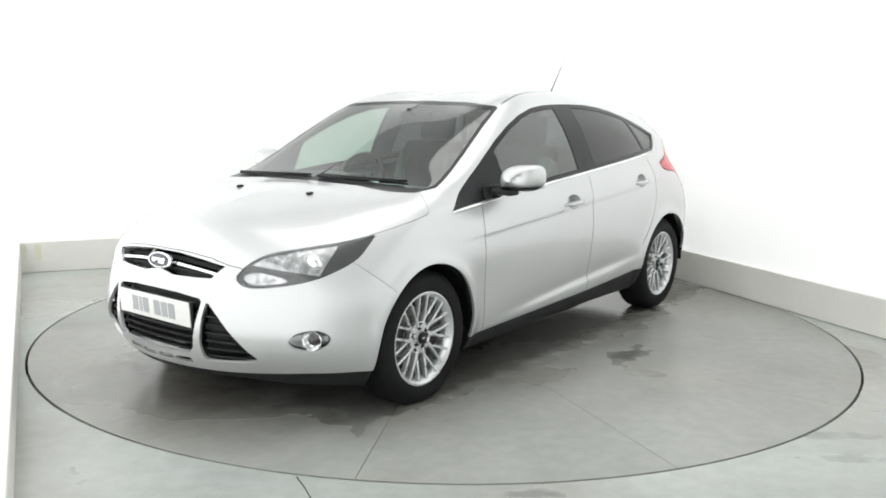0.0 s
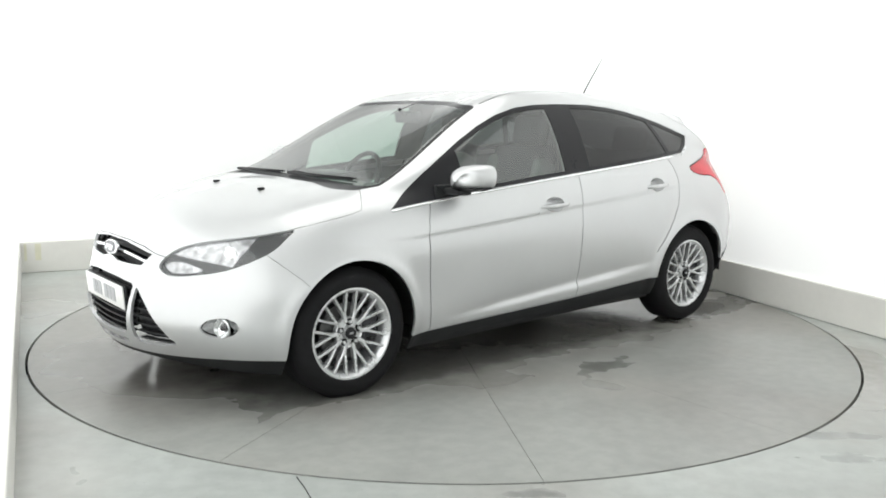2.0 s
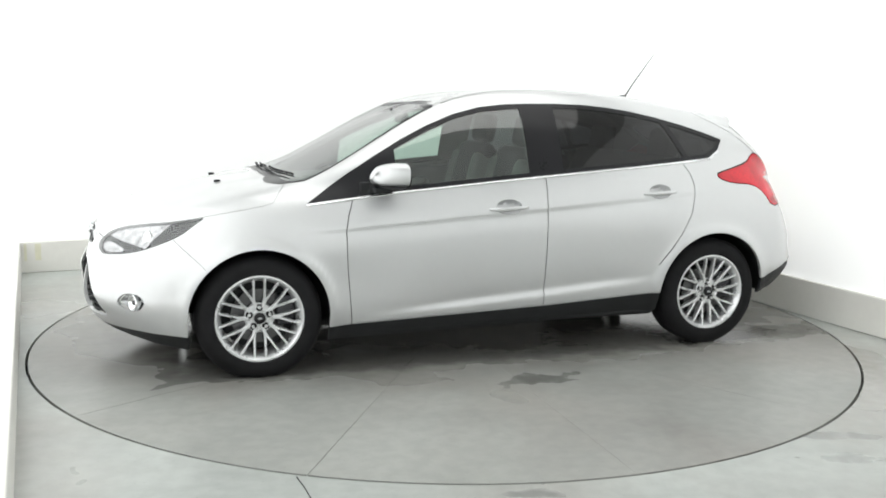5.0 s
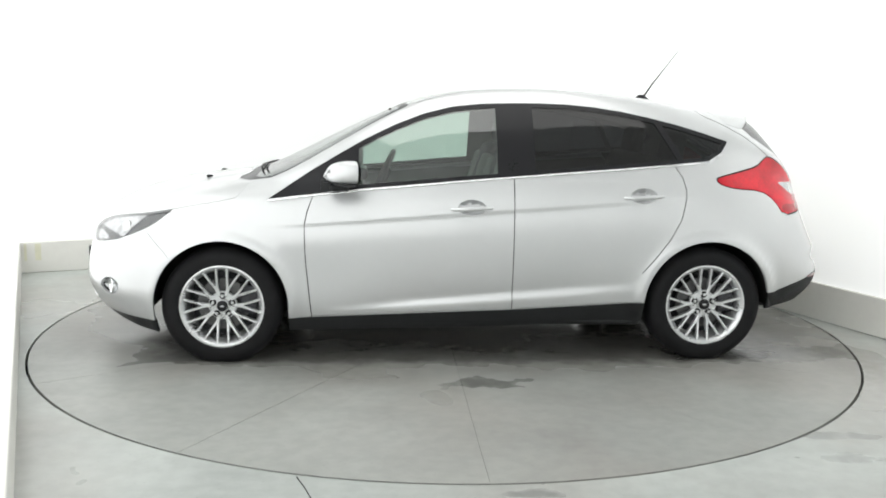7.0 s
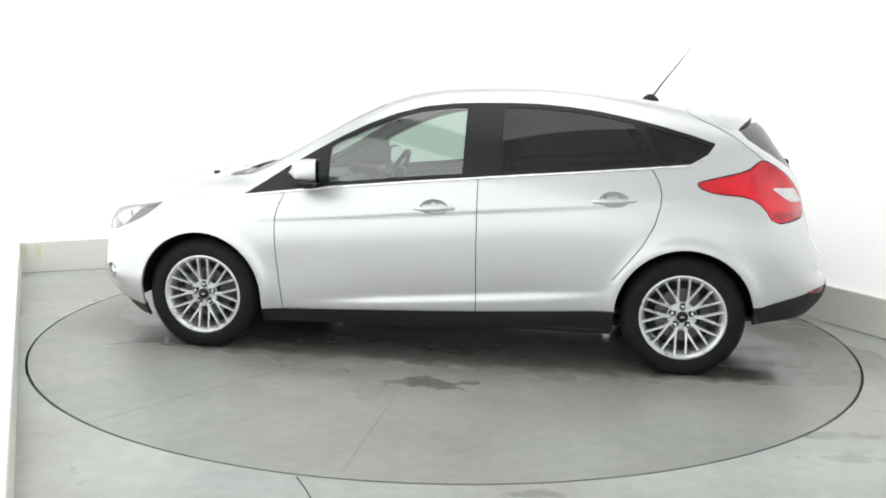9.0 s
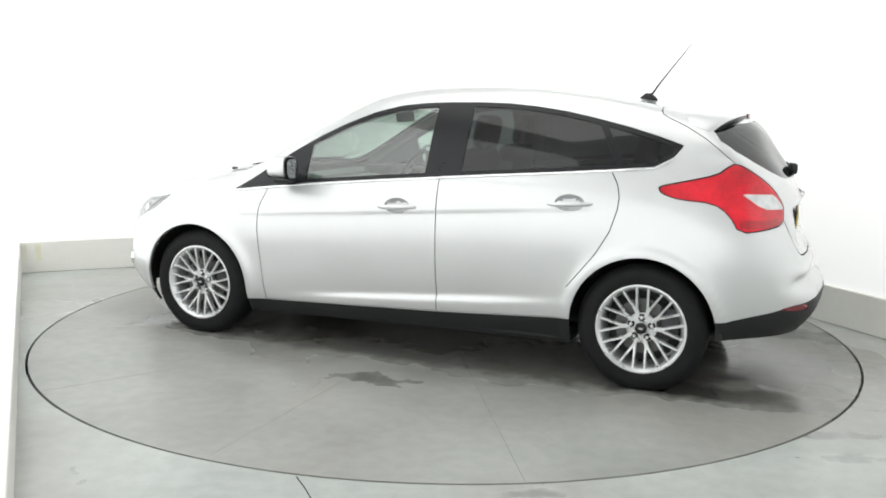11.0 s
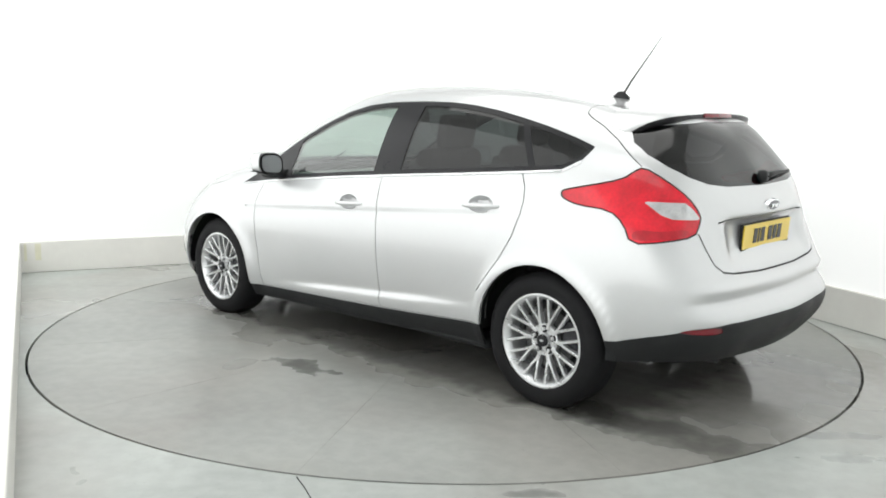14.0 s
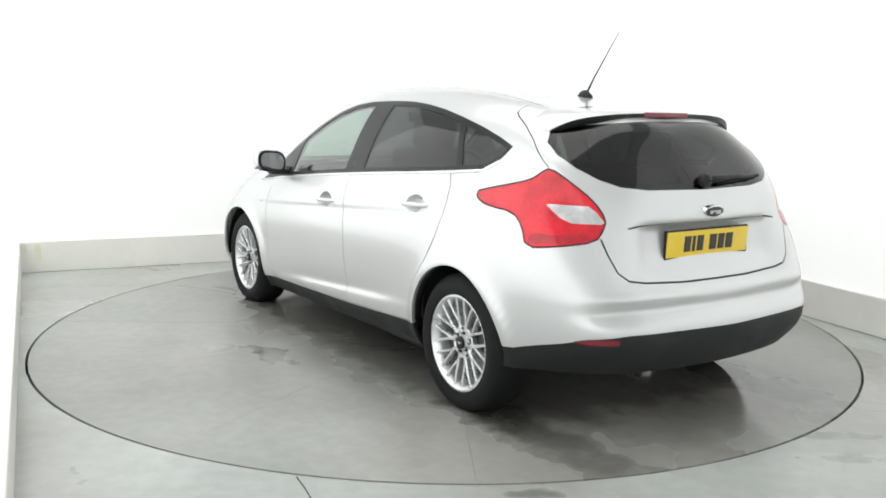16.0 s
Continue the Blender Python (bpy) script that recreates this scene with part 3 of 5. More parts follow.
TAIL_CELL = smooth_loop([(.665, .832), (.80, .842), (.915, .856), (.905, .882), (.78, .872), (.69, .880), (.66, .862)], 1)
TAIL_RING = TAIL
TAIL = shrink(TAIL, .007)
HEAD_BRIGHT = clip_line(clip_line(shrink(HEADLIGHT, .003), (-.825, .65), (-.722, .80)), (-1.13, .715), (-.80, .664))
HEAD_TURN = smooth_loop([(-1.145, .655), (-1.105, .625), (-1.03, .628), (-.93, .644), (-1.0, .668), (-1.09, .684)], 1)
REFLECTOR = smooth_loop([(.585, .452), (.60, .474), (.70, .470), (.745, .455), (.70, .443), (.61, .442)], 1)


def cup(x, z, a=.075, c=.042):
    return [(x + a * math.cos(t), z + c * math.sin(t)) for t in np.linspace(0, 2 * math.pi, 21)[:-1]]


HANDLES = [("front_door", -.005, .853), ("rear_door", -.945, .921)]
GAP = .005
GAP_A = strip([(.825, .935), (.840, .905), (.871, .822), (.885, .748), (.883, .65), (.878, .55), (.866, .42), (.849, .235)], GAP)
GAP_B = strip([(-.233, 1.03), (-.236, .28)], GAP)
GAP_C = strip([(-1.10, 1.10), (-1.135, 1.075), (-1.170, 1.02), (-1.186, .955), (-1.183, .90), (-1.154, .792), (-1.094, .684), (-1.03, .60), (-.95, .5)], GAP)
GAP_HOOD = strip([(1.16, .985), (1.215, .93), (1.245, .888), (1.30, .874), (1.45, .846), (1.60, .817)], .0018)
GAP_BUMPER = strip([(1.735, .716), (1.67, .655), (1.61, .602), (1.585, .573)], .002)
GAP_TAILGATE = strip([(-.02, .668), (.2, .669), (.42, .680), (.50, .692), (.545, .725), (.575, .80), (.59, .86)], .008)
GAP_ROOF = strip([(-1.70, 1.14), (-1.63, 1.195), (-1.557, 1.25), (-1.46, 1.305), (-1.37, 1.345), (-1.335, 1.365), (-1.322, 1.385), (-1.32, 1.41)], GAP * .8)
GAP_NOSE = strip([(-.02, .737), (.15, .735), (.30, .722), (.40, .700), (.47, .69)], .003)
DOOR_BOTTOM = strip([(.87, .252), (-.236, .297), (-.96, .337)], .004)

# (name, outline, plane, lower and upper bounds of x, lower bound of y)
CUTS = [
    ("arch_front", arch(HALF_BASE, .314, .354), SIDE, (.8, 1.8), .55), ("arch_rear", arch(-HALF_BASE, .322, .356), SIDE, (-1.8, -.8), .55),
    ("pane_front", PANE_FRONT, SIDE, (-1.6, 1.2), .5), ("pane_rear", PANE_REAR, SIDE, (-1.6, 1.2), .5), ("pane_quarter", PANE_QUARTER, SIDE, (-1.7, 1.2), .5),
    ("window_surround", DLO, SIDE, (-1.7, 1.2), .5), ("chrome_strip", BELT_TRIM, SIDE, (-1.7, 1.2), .6),
    ("handle_cup_f", cup(-.005, .853), SIDE, (-.3, .3), .6), ("handle_cup_r", cup(-.945, .921), SIDE, (-1.2, -.7), .6),
    ("headlight_turn", HEAD_TURN, FRONT_CORNER, (1.4, 2.3), .3), ("headlight_bright", HEAD_BRIGHT, FRONT_CORNER, (1.4, 2.3), .3),
    ("headlight", HEADLIGHT, FRONT_CORNER, (1.4, 2.3), .3), ("tail_clear", TAIL_CLEAR, REAR_CORNER, (-2.2, -1.3), .45), ("tail_cell", TAIL_CELL, REAR_CORNER, (-2.2, -1.3), .45), ("tail_light", TAIL, REAR_CORNER, (-2.2, -1.2), .45), ("lamp_seal", TAIL_RING, REAR_CORNER, (-2.2, -1.2), .45),
    ("windscreen", shrink(SCREEN, .018), FRONT, (.1, 1.4), -.1), ("screen_border", SCREEN, FRONT, (.1, 1.4), -.1),
    ("rear_window", REAR_GLASS, FRONT, (-2.1, -1.50), -.1),
    ("upper_grille", GRILLE_TOP, FRONT, (1.8, 2.4), -.1), ("lower_grille", GRILLE_LOW, FRONT, (1.8, 2.4), -.1), ("side_intake", SIDE_INTAKE, FRONT, (1.8, 2.4), .1),
    ("slot", LIP_SLOT[0], FRONT, (1.8, 2.4), -.1), ("slot", LIP_SLOT[1], FRONT, (1.8, 2.4), -.1), ("fog_pocket", FOG, FRONT_CORNER, (1.5, 2.2), .4),
    ("reflector", REFLECTOR, FRONT, (-2.3, -1.6), .3), ("rear_valance", REAR_VALANCE, FRONT, (-2.3, -1.6), -.1), ("sill", SILL_TRIM, SIDE, (-1.1, 1.2), .5), ("front_lip", FRONT_LIP, SIDE, (1.45, 2.4), -.1),
    ("gap", GAP_A, SIDE, (.7, 1.0), .6), ("gap", GAP_B, SIDE, (-.4, 0), .6), ("gap", GAP_C, SIDE, (-1.3, -.8), .6), ("gap", GAP_HOOD, SIDE, (1.1, 1.75), .55),
    ("gap", GAP_BUMPER, SIDE, (1.5, 1.9), .6), ("gap", GAP_TAILGATE, FRONT, (-2.3, -1.7), -.1), ("gap", GAP_ROOF, SIDE, (-1.8, -1.25), .35), ("gap", GAP_NOSE, FRONT, (1.7, 2.4), -.1), ("gap", DOOR_BOTTOM, SIDE, (-1.0, .9), .6),
    ("crease", strip([(.985, .747), (.75, .764), (.52, .781), (.25, .801), (.12, .811)], .009), SIDE, (0, 1.1), .6),
    ("roof_ditch", strip([(.29, .562), (.18, .545), (0, .51), (-.5, .47), (-1.0, .45), (-1.37, .44)], .008), TOP, (-1.4, .35), .3), ("gap", strip([(-.02, .913), (.2, .912), (.40, .908), (.47, .900)], .007), FRONT, (-2.2, -1.8), -.1),

]

# each panel gap and slot is a piece of its own
for k, row in enumerate(CUTS):
    if row[0] in ("gap", "slot"):
        CUTS[k] = (row[0] + "_" + str(k), *row[1:])


def cut_shell():
    """Cuts the outlines of panes, lamps, openings and panel gaps into the half shell."""
    bm = bmesh.new()
    nl = bm.verts.layers.float_vector.new("way")
    tag = bm.faces.layers.int.new("tag")
    nv, nu = GRID.shape[:2]
    gu, gv = np.gradient(GRID, axis=1), np.gradient(GRID, axis=0)
    gu[:, 0, 0] = gu[:, 0, 2] = gu[:, -1, 0] = gu[:, -1, 2] = 0
    gv[-1, :, 0] = gv[-1, :, 2] = 0
    nrm = np.cross(gu, gv)
    nrm /= np.maximum(np.linalg.norm(nrm, axis=2, keepdims=True), 1e-9)
    if nrm[nv // 2, nu // 2, 1] < 0:
        nrm = -nrm
    vs = []
    for i in range(nv):
        row = []
        for j in range(nu):
            v = bm.verts.new(GRID[i, j])
            v[nl] = Vector(nrm[i, j])
            row.append(v)
        vs.append(row)
    for i in range(nv - 1):
        for j in range(nu - 1):
            quad = (vs[i][j], vs[i + 1][j], vs[i + 1][j + 1], vs[i][j + 1])
            f = bm.faces.new(quad)
            f.normal_update()
            if f.normal.dot(Vector(nrm[i, j])) < 0:
                f.normal_flip()
    for number, (name, poly, (ax, up), (x0, x1), ylow) in enumerate(CUTS, 1):
        a0, a1 = min(p[0] for p in poly) - .01, max(p[0] for p in poly) + .01
        c0, c1 = min(p[1] for p in poly) - .01, max(p[1] for p in poly) + .01
        near = []

        def keep(f):
            m = f.calc_center_median()
            return x0 < m.x < x1 and m.y > ylow and f[tag] == 0

        for f in bm.faces:
            if keep(f):
                sa, sc = [v.co.dot(ax) for v in f.verts], [v.co.dot(up) for v in f.verts]
                if max(sa) > a0 and min(sa) < a1 and max(sc) > c0 and min(sc) < c1:
                    near.append(f)
        for k in range(len(poly)):
            p, q = poly[k], poly[(k + 1) % len(poly)]
            pad = .0015
            la, ha, lc, hc = min(p[0], q[0]) - pad, max(p[0], q[0]) + pad, min(p[1], q[1]) - pad, max(p[1], q[1]) + pad
            d = Vector((q[0] - p[0], q[1] - p[1]))
            if d.length < 1e-6:
                continue
            no = ax * -d.y + up * d.x
            off = no.dot(ax * p[0] + up * p[1])
            geom, rest = [], []
            for f in near:
                sa, sc = [v.co.dot(ax) for v in f.verts], [v.co.dot(up) for v in f.verts]
                side = [v.co.dot(no) - off for v in f.verts]
                if max(sa) > la and min(sa) < ha and max(sc) > lc and min(sc) < hc and max(side) > 0 > min(side):
                    geom.append(f)
                else:
                    rest.append(f)
            if not geom:
                continue
            everything = geom + list({e for f in geom for e in f.edges}) + list({v for f in geom for v in f.verts})
            res = bmesh.ops.bisect_plane(bm, geom=everything, dist=1e-5, plane_co=ax * p[0] + up * p[1], plane_no=no)
            near = rest + [g for g in res["geom"] if isinstance(g, bmesh.types.BMFace)]
        for f in {f for f in near if f.is_valid}:
            m = f.calc_center_median()
            if keep(f) and inside(poly, m.dot(ax), m.dot(up)):
                f[tag] = number
    return bm, nl, tag


SHELL, WAY, TAG = cut_shell()
TREE = BVHTree.FromBMesh(SHELL)


def on_shell(origin, way):
    """The place and outward direction where a ray meets the left half of the body."""
    place, nrm, index, dist = TREE.ray_cast(Vector(origin), Vector(way).normalized())
    return place, (nrm if nrm.dot(Vector(way)) < 0 else -nrm)


def top_z(x, y):
    return on_shell((x, max(abs(y), 1e-4), 3), (0, 0, -1))[0].z


def flank_y(x, z):
    return on_shell((x, 3, z), (0, -1, 0))[0].y


def nose_x(y, z):
    return on_shell((4, max(abs(y), 1e-4), z), (-1, 0, 0))[0].x


def tail_x(y, z):
    return on_shell((-4, max(abs(y), 1e-4), z), (1, 0, 0))[0].x


DOOR_F = [(.88, .93), (.885, .75), (.85, .25), (-.236, .29), (-.233, 1.03)]
DOOR_R = [(-.233, 1.03), (-.236, .29), (-.95, .33), (-.95, .5), (-1.03, .60), (-1.094, .684), (-1.154, .792), (-1.186, .92), (-1.17, 1.02), (-1.10, 1.10)]


def panel_of(m):
    """The body panel that a place on the bare shell belongs to."""
    if m.y > .6 and inside(DOOR_F, m.x, m.z):
        return "front_door"
    if m.y > .6 and inside(DOOR_R, m.x, m.z):
        return "rear_door"
    hood_z = float(np.interp(m.x, [1.16, 1.215, 1.245, 1.30, 1.45, 1.62, 1.75], [.985, .93, .888, .874, .848, .816, .79]))
    nose = float(np.interp(m.y, [0, .15, .30, .40, .47, .55], [.737, .735, .722, .70, .69, .70]))
    if m.x > 1.0 and m.z > max(hood_z if m.x < 1.75 else 0, nose if m.x > 1.75 else 0) and m.z < 1.03:
        return "bonnet"
    if m.x > 1.55 and m.z < .72:
        gx = float(np.interp(m.z, [.3, .573, .602, .655, .716], [1.56, 1.585, 1.61, 1.67, 1.735]))
        if m.x > gx:
            return "front_bumper"
    if m.x > 1.9:
        return "front_bumper"
    if .85 < m.x < 1.8 and m.z < .93:
        return "front_wing"
    if m.x < -1.3 and m.y < .7:
        tz = float(np.interp(m.y, [0, .2, .42, .5, .545, .575, .59], [.668, .669, .68, .692, .725, .8, .86]))
        gx = float(np.interp(m.z, [1.14, 1.195, 1.25, 1.305, 1.345, 1.385], [-1.70, -1.63, -1.557, -1.46, -1.37, -1.322]))
        if m.z > tz and m.y < .62 and m.x < gx:
            return "tailgate"
        if m.z < .8 and m.x < -1.75:
            return "rear_bumper"
    if m.x < -1.68 and m.z < .8:
        return "rear_bumper"
    return "body_shell"


OFFSETS = {"gap": -.012, "pane_front": -.006, "pane_rear": -.006, "pane_quarter": -.006, "window_surround": -.003, "chrome_strip": .003, "windscreen": -.003, "screen_border": -.003, "rear_window": -.003,
           "upper_grille": -.05, "lower_grille": -.06, "side_intake": -.05, "slot": -.03, "sill": -.004, "rear_valance": .002, "front_lip": -.008, "roof_ditch": -.006, "crease": -.005, "lamp_seal": -.006, "reflector": -.002}
REGION = {}
for f in SHELL.faces:
    number = f[TAG]
    REGION.setdefault(CUTS[number - 1][0] if number else panel_of(f.calc_center_median()), []).append(f)


# pressed hollows: plane, centre, half width and height, depth
DISHES = {"handle_cup_f": (SIDE, -.005, .853, .075, .042, .055), "handle_cup_r": (SIDE, -.945, .921, .075, .042, .055), "fog_pocket": (FRONT_CORNER, -.855, .397, .098, .052, .075)}
REGION["headlight_glass"] = REGION["headlight"] + REGION["headlight_bright"] + REGION["headlight_turn"]


def region_bm(name, side, flange=.014, sink=0.0):
    """One cut region as a mesh of its own: side +1 left, -1 right, 0 both halves joined. Its edge is turned inward."""
    bm = bmesh.new()
    wl = bm.verts.layers.float_vector.new("way")
    off = OFFSETS.get("gap" if name.startswith("gap_") else "slot" if name.startswith("slot_") else name, 0.0) - sink
    dish = DISHES.get(name)
    for s in ((1, -1) if side == 0 else (side,)):
        made = {}
        for f in REGION[name]:
            loop = []
            for v in f.verts:
                if v.index not in made:
                    w = v[WAY].normalized() if v[WAY].length > 0 else Vector((0, 0, 1))
                    c = v.co + w * off
                    if dish:
                        (da, du), d0, d1, dw, dh, deep = dish
                        q = ((v.co.dot(da) - d0) / dw) ** 2 + ((v.co.dot(du) - d1) / dh) ** 2
                        c -= w * deep * max(0, 1 - q) ** .7
                    nv = bm.verts.new((c.x, c.y * s, c.z))
                    nv[wl] = (w.x, w.y * s, w.z)
                    made[v.index] = nv
                loop.append(made[v.index])
            if s < 0:
                loop.reverse()
            try:
                bm.faces.new(loop)
            except ValueError:
                pass
    if side == 0:
        bmesh.ops.remove_doubles(bm, verts=[v for v in bm.verts if abs(v.co.y) < 2e-4], dist=4e-4)
    faces = set(bm.faces)
    if flange:
        rim = [e for e in bm.edges if len(e.link_faces) == 1]
        res = bmesh.ops.extrude_edge_only(bm, edges=rim)
        for v in [g for g in res["geom"] if isinstance(g, bmesh.types.BMVert)]:
            v.co -= v[wl] * flange
    return bm, wl


def region_part(name, mat, parent, side, label="", flange=.014, as_name=None, sink=0.0):
    bm, wl = region_bm(name, side, flange, sink)
    bm.verts.index_update()
    ways = [tuple(v[wl].normalized()) if v[wl].length else (0, 0, 1) for v in bm.verts]
    me = bpy.data.meshes.new(as_name or name)
    bm.normal_update()
    loops = []
    for f in bm.faces:
        m = Vector((0, 0, 0))
        for v in f.verts:
            m += v[wl]
        flat = abs(f.normal.dot(m.normalized())) < .6
        for lo in f.loops:
            loops.append(tuple(f.normal) if flat else ways[lo.vert.index])
    bm.to_mesh(me)
    bm.free()
    for p in me.polygons:
        p.use_smooth = True
    me.normals_split_custom_set(loops)
    me.materials.append(mat)
    ob = new(as_name or name, me)
    ob.parent = parent
    return tagged(ob, label) if label else ob


SHELL.verts.index_update()
PARTS = {}
for name in ("body_shell", "bonnet", "front_bumper", "tailgate", "rear_bumper"):
    PARTS[name] = region_part(name, PAINT, car, 0)
for s in (1, -1):
    PARTS["front_door", s] = region_part("front_door", PAINT, car, s)
    PARTS["rear_door", s] = region_part("rear_door", PAINT, car, s)
    region_part("front_wing", PAINT, car, s)
    region_part("window_surround", GLOSS_BLACK, car, s, "gloss black window frame and pillars")
    region_part("pane_front", GLASS, PARTS["front_door", s], s, "clear greenish window glass", 0, "window_pane")
    region_part("pane_rear", GLASS_DARK, PARTS["rear_door", s], s, "dark privacy glass", 0, "window_pane")
    region_part("pane_quarter", GLASS_DARK, car, s, "dark privacy glass quarter window", 0, "quarter_window")
    region_part("chrome_strip", ALLOY, car, s, "bright strip under the side windows", .006, "strip_base")
    strip_line = [(x, s * (flank_y(x, z) + .002), z) for x, z in [(p[0], p[1] - .008) for p in DLO_LOW[2:]]]
    part("chrome_strip", tube_bm(strip_line, .0065, 10), CHROME, car, "bright chrome strip under the side windows")
    region_part("sill", BLACK_PLASTIC, car, s, "black plastic sill")
for row in CUTS:
    if row[0].startswith("gap_"):
        for s in ((0,) if row[4] < 0 else (1, -1)):
            region_part(row[0], SEAL, car, s, "dark rubber panel seal", .01, "panel_seal")
    if row[0].startswith("slot_"):
        for s in (1, -1):
            region_part(row[0], BLACK_PLASTIC, PARTS["front_bumper"], s, "narrow black air slot", .01, "air_slot")
region_part("windscreen", GLASS, car, 0, "clear greenish windscreen", 0)
region_part("screen_border", GLOSS_BLACK, car, 0, "black ceramic border of the windscreen", .006)
region_part("rear_window", GLASS_DARK, PARTS["tailgate"], 0, "dark tinted rear window", 0)
region_part("rear_valance", BLACK_PLASTIC, PARTS["rear_bumper"], 0, "black plastic lower bumper")
region_part("upper_grille", BLACK_PLASTIC, PARTS["front_bumper"], 0, "black upper grille")
region_part("lower_grille", BLACK_PLASTIC, PARTS["front_bumper"], 0, "black lower grille")
for s in (1, -1):
    region_part("front_lip", BLACK_PLASTIC, PARTS["front_bumper"], s, "black plastic lip under the bumper")
    region_part("side_intake", BLACK_PLASTIC, PARTS["front_bumper"], s, "black triangular side intake")
    region_part("fog_pocket", PAINT, PARTS["front_bumper"], s)
    lamp = region_part("tail_light", RED_LENS, car, s, "red tail light wrapping round the corner", .02)
    region_part("tail_clear", LENS_WHITE, lamp, s, "clear reversing lamp lens", .02, "reversing_lens")
    region_part("tail_cell", RED_CELL, lamp, s, "deep red lamp cell", .004, "lamp_cell", sink=.001)
    region_part("lamp_seal", SEAL, lamp, s, "black seal round the lamp", .006)
    lamp = region_part("headlight_glass", GLASS_LAMP, car, s, "clear swept-back headlight with a chromed reflector", 0, "headlight")
    region_part("headlight", LAMP_GREY, lamp, s, "dark lamp housing", .0, "housing", sink=.016)
    region_part("headlight_bright", LAMP_CHROME, lamp, s, "chromed reflector", .006, "reflector", sink=.012)
    region_part("headlight_turn", LAMP_CHROME, lamp, s, "pale indicator lens", .01, "indicator", sink=.012)
    region_part("reflector", RED_DARK, PARTS["rear_bumper"], s, "dark red reflector", .004)
    region_part("roof_ditch", SEAL, car, s, "dark roof ditch trim", .004)
    for cup_name, door in (("handle_cup_f", "front_door"), ("handle_cup_r", "rear_door")):
        region_part(cup_name, PAINT, PARTS[door, s], s, "", 0, "handle_cup")


# ---- wheels ----
def tyre_bm():
    r, w = .320, .107
    prof = [(.222, -w + .012), (.228, -w + .002), (.262, -w - .006), (.290, -w + .002), (.306, -w + .016), (r, -w + .036),
            (r + .0005, 0), (r, w - .036), (.306, w - .016), (.290, w - .002), (.262, w + .006), (.228, w - .002), (.222, w - .012), (.212, 0)]
    return lathe_bm(prof, 64, "y", close=True)


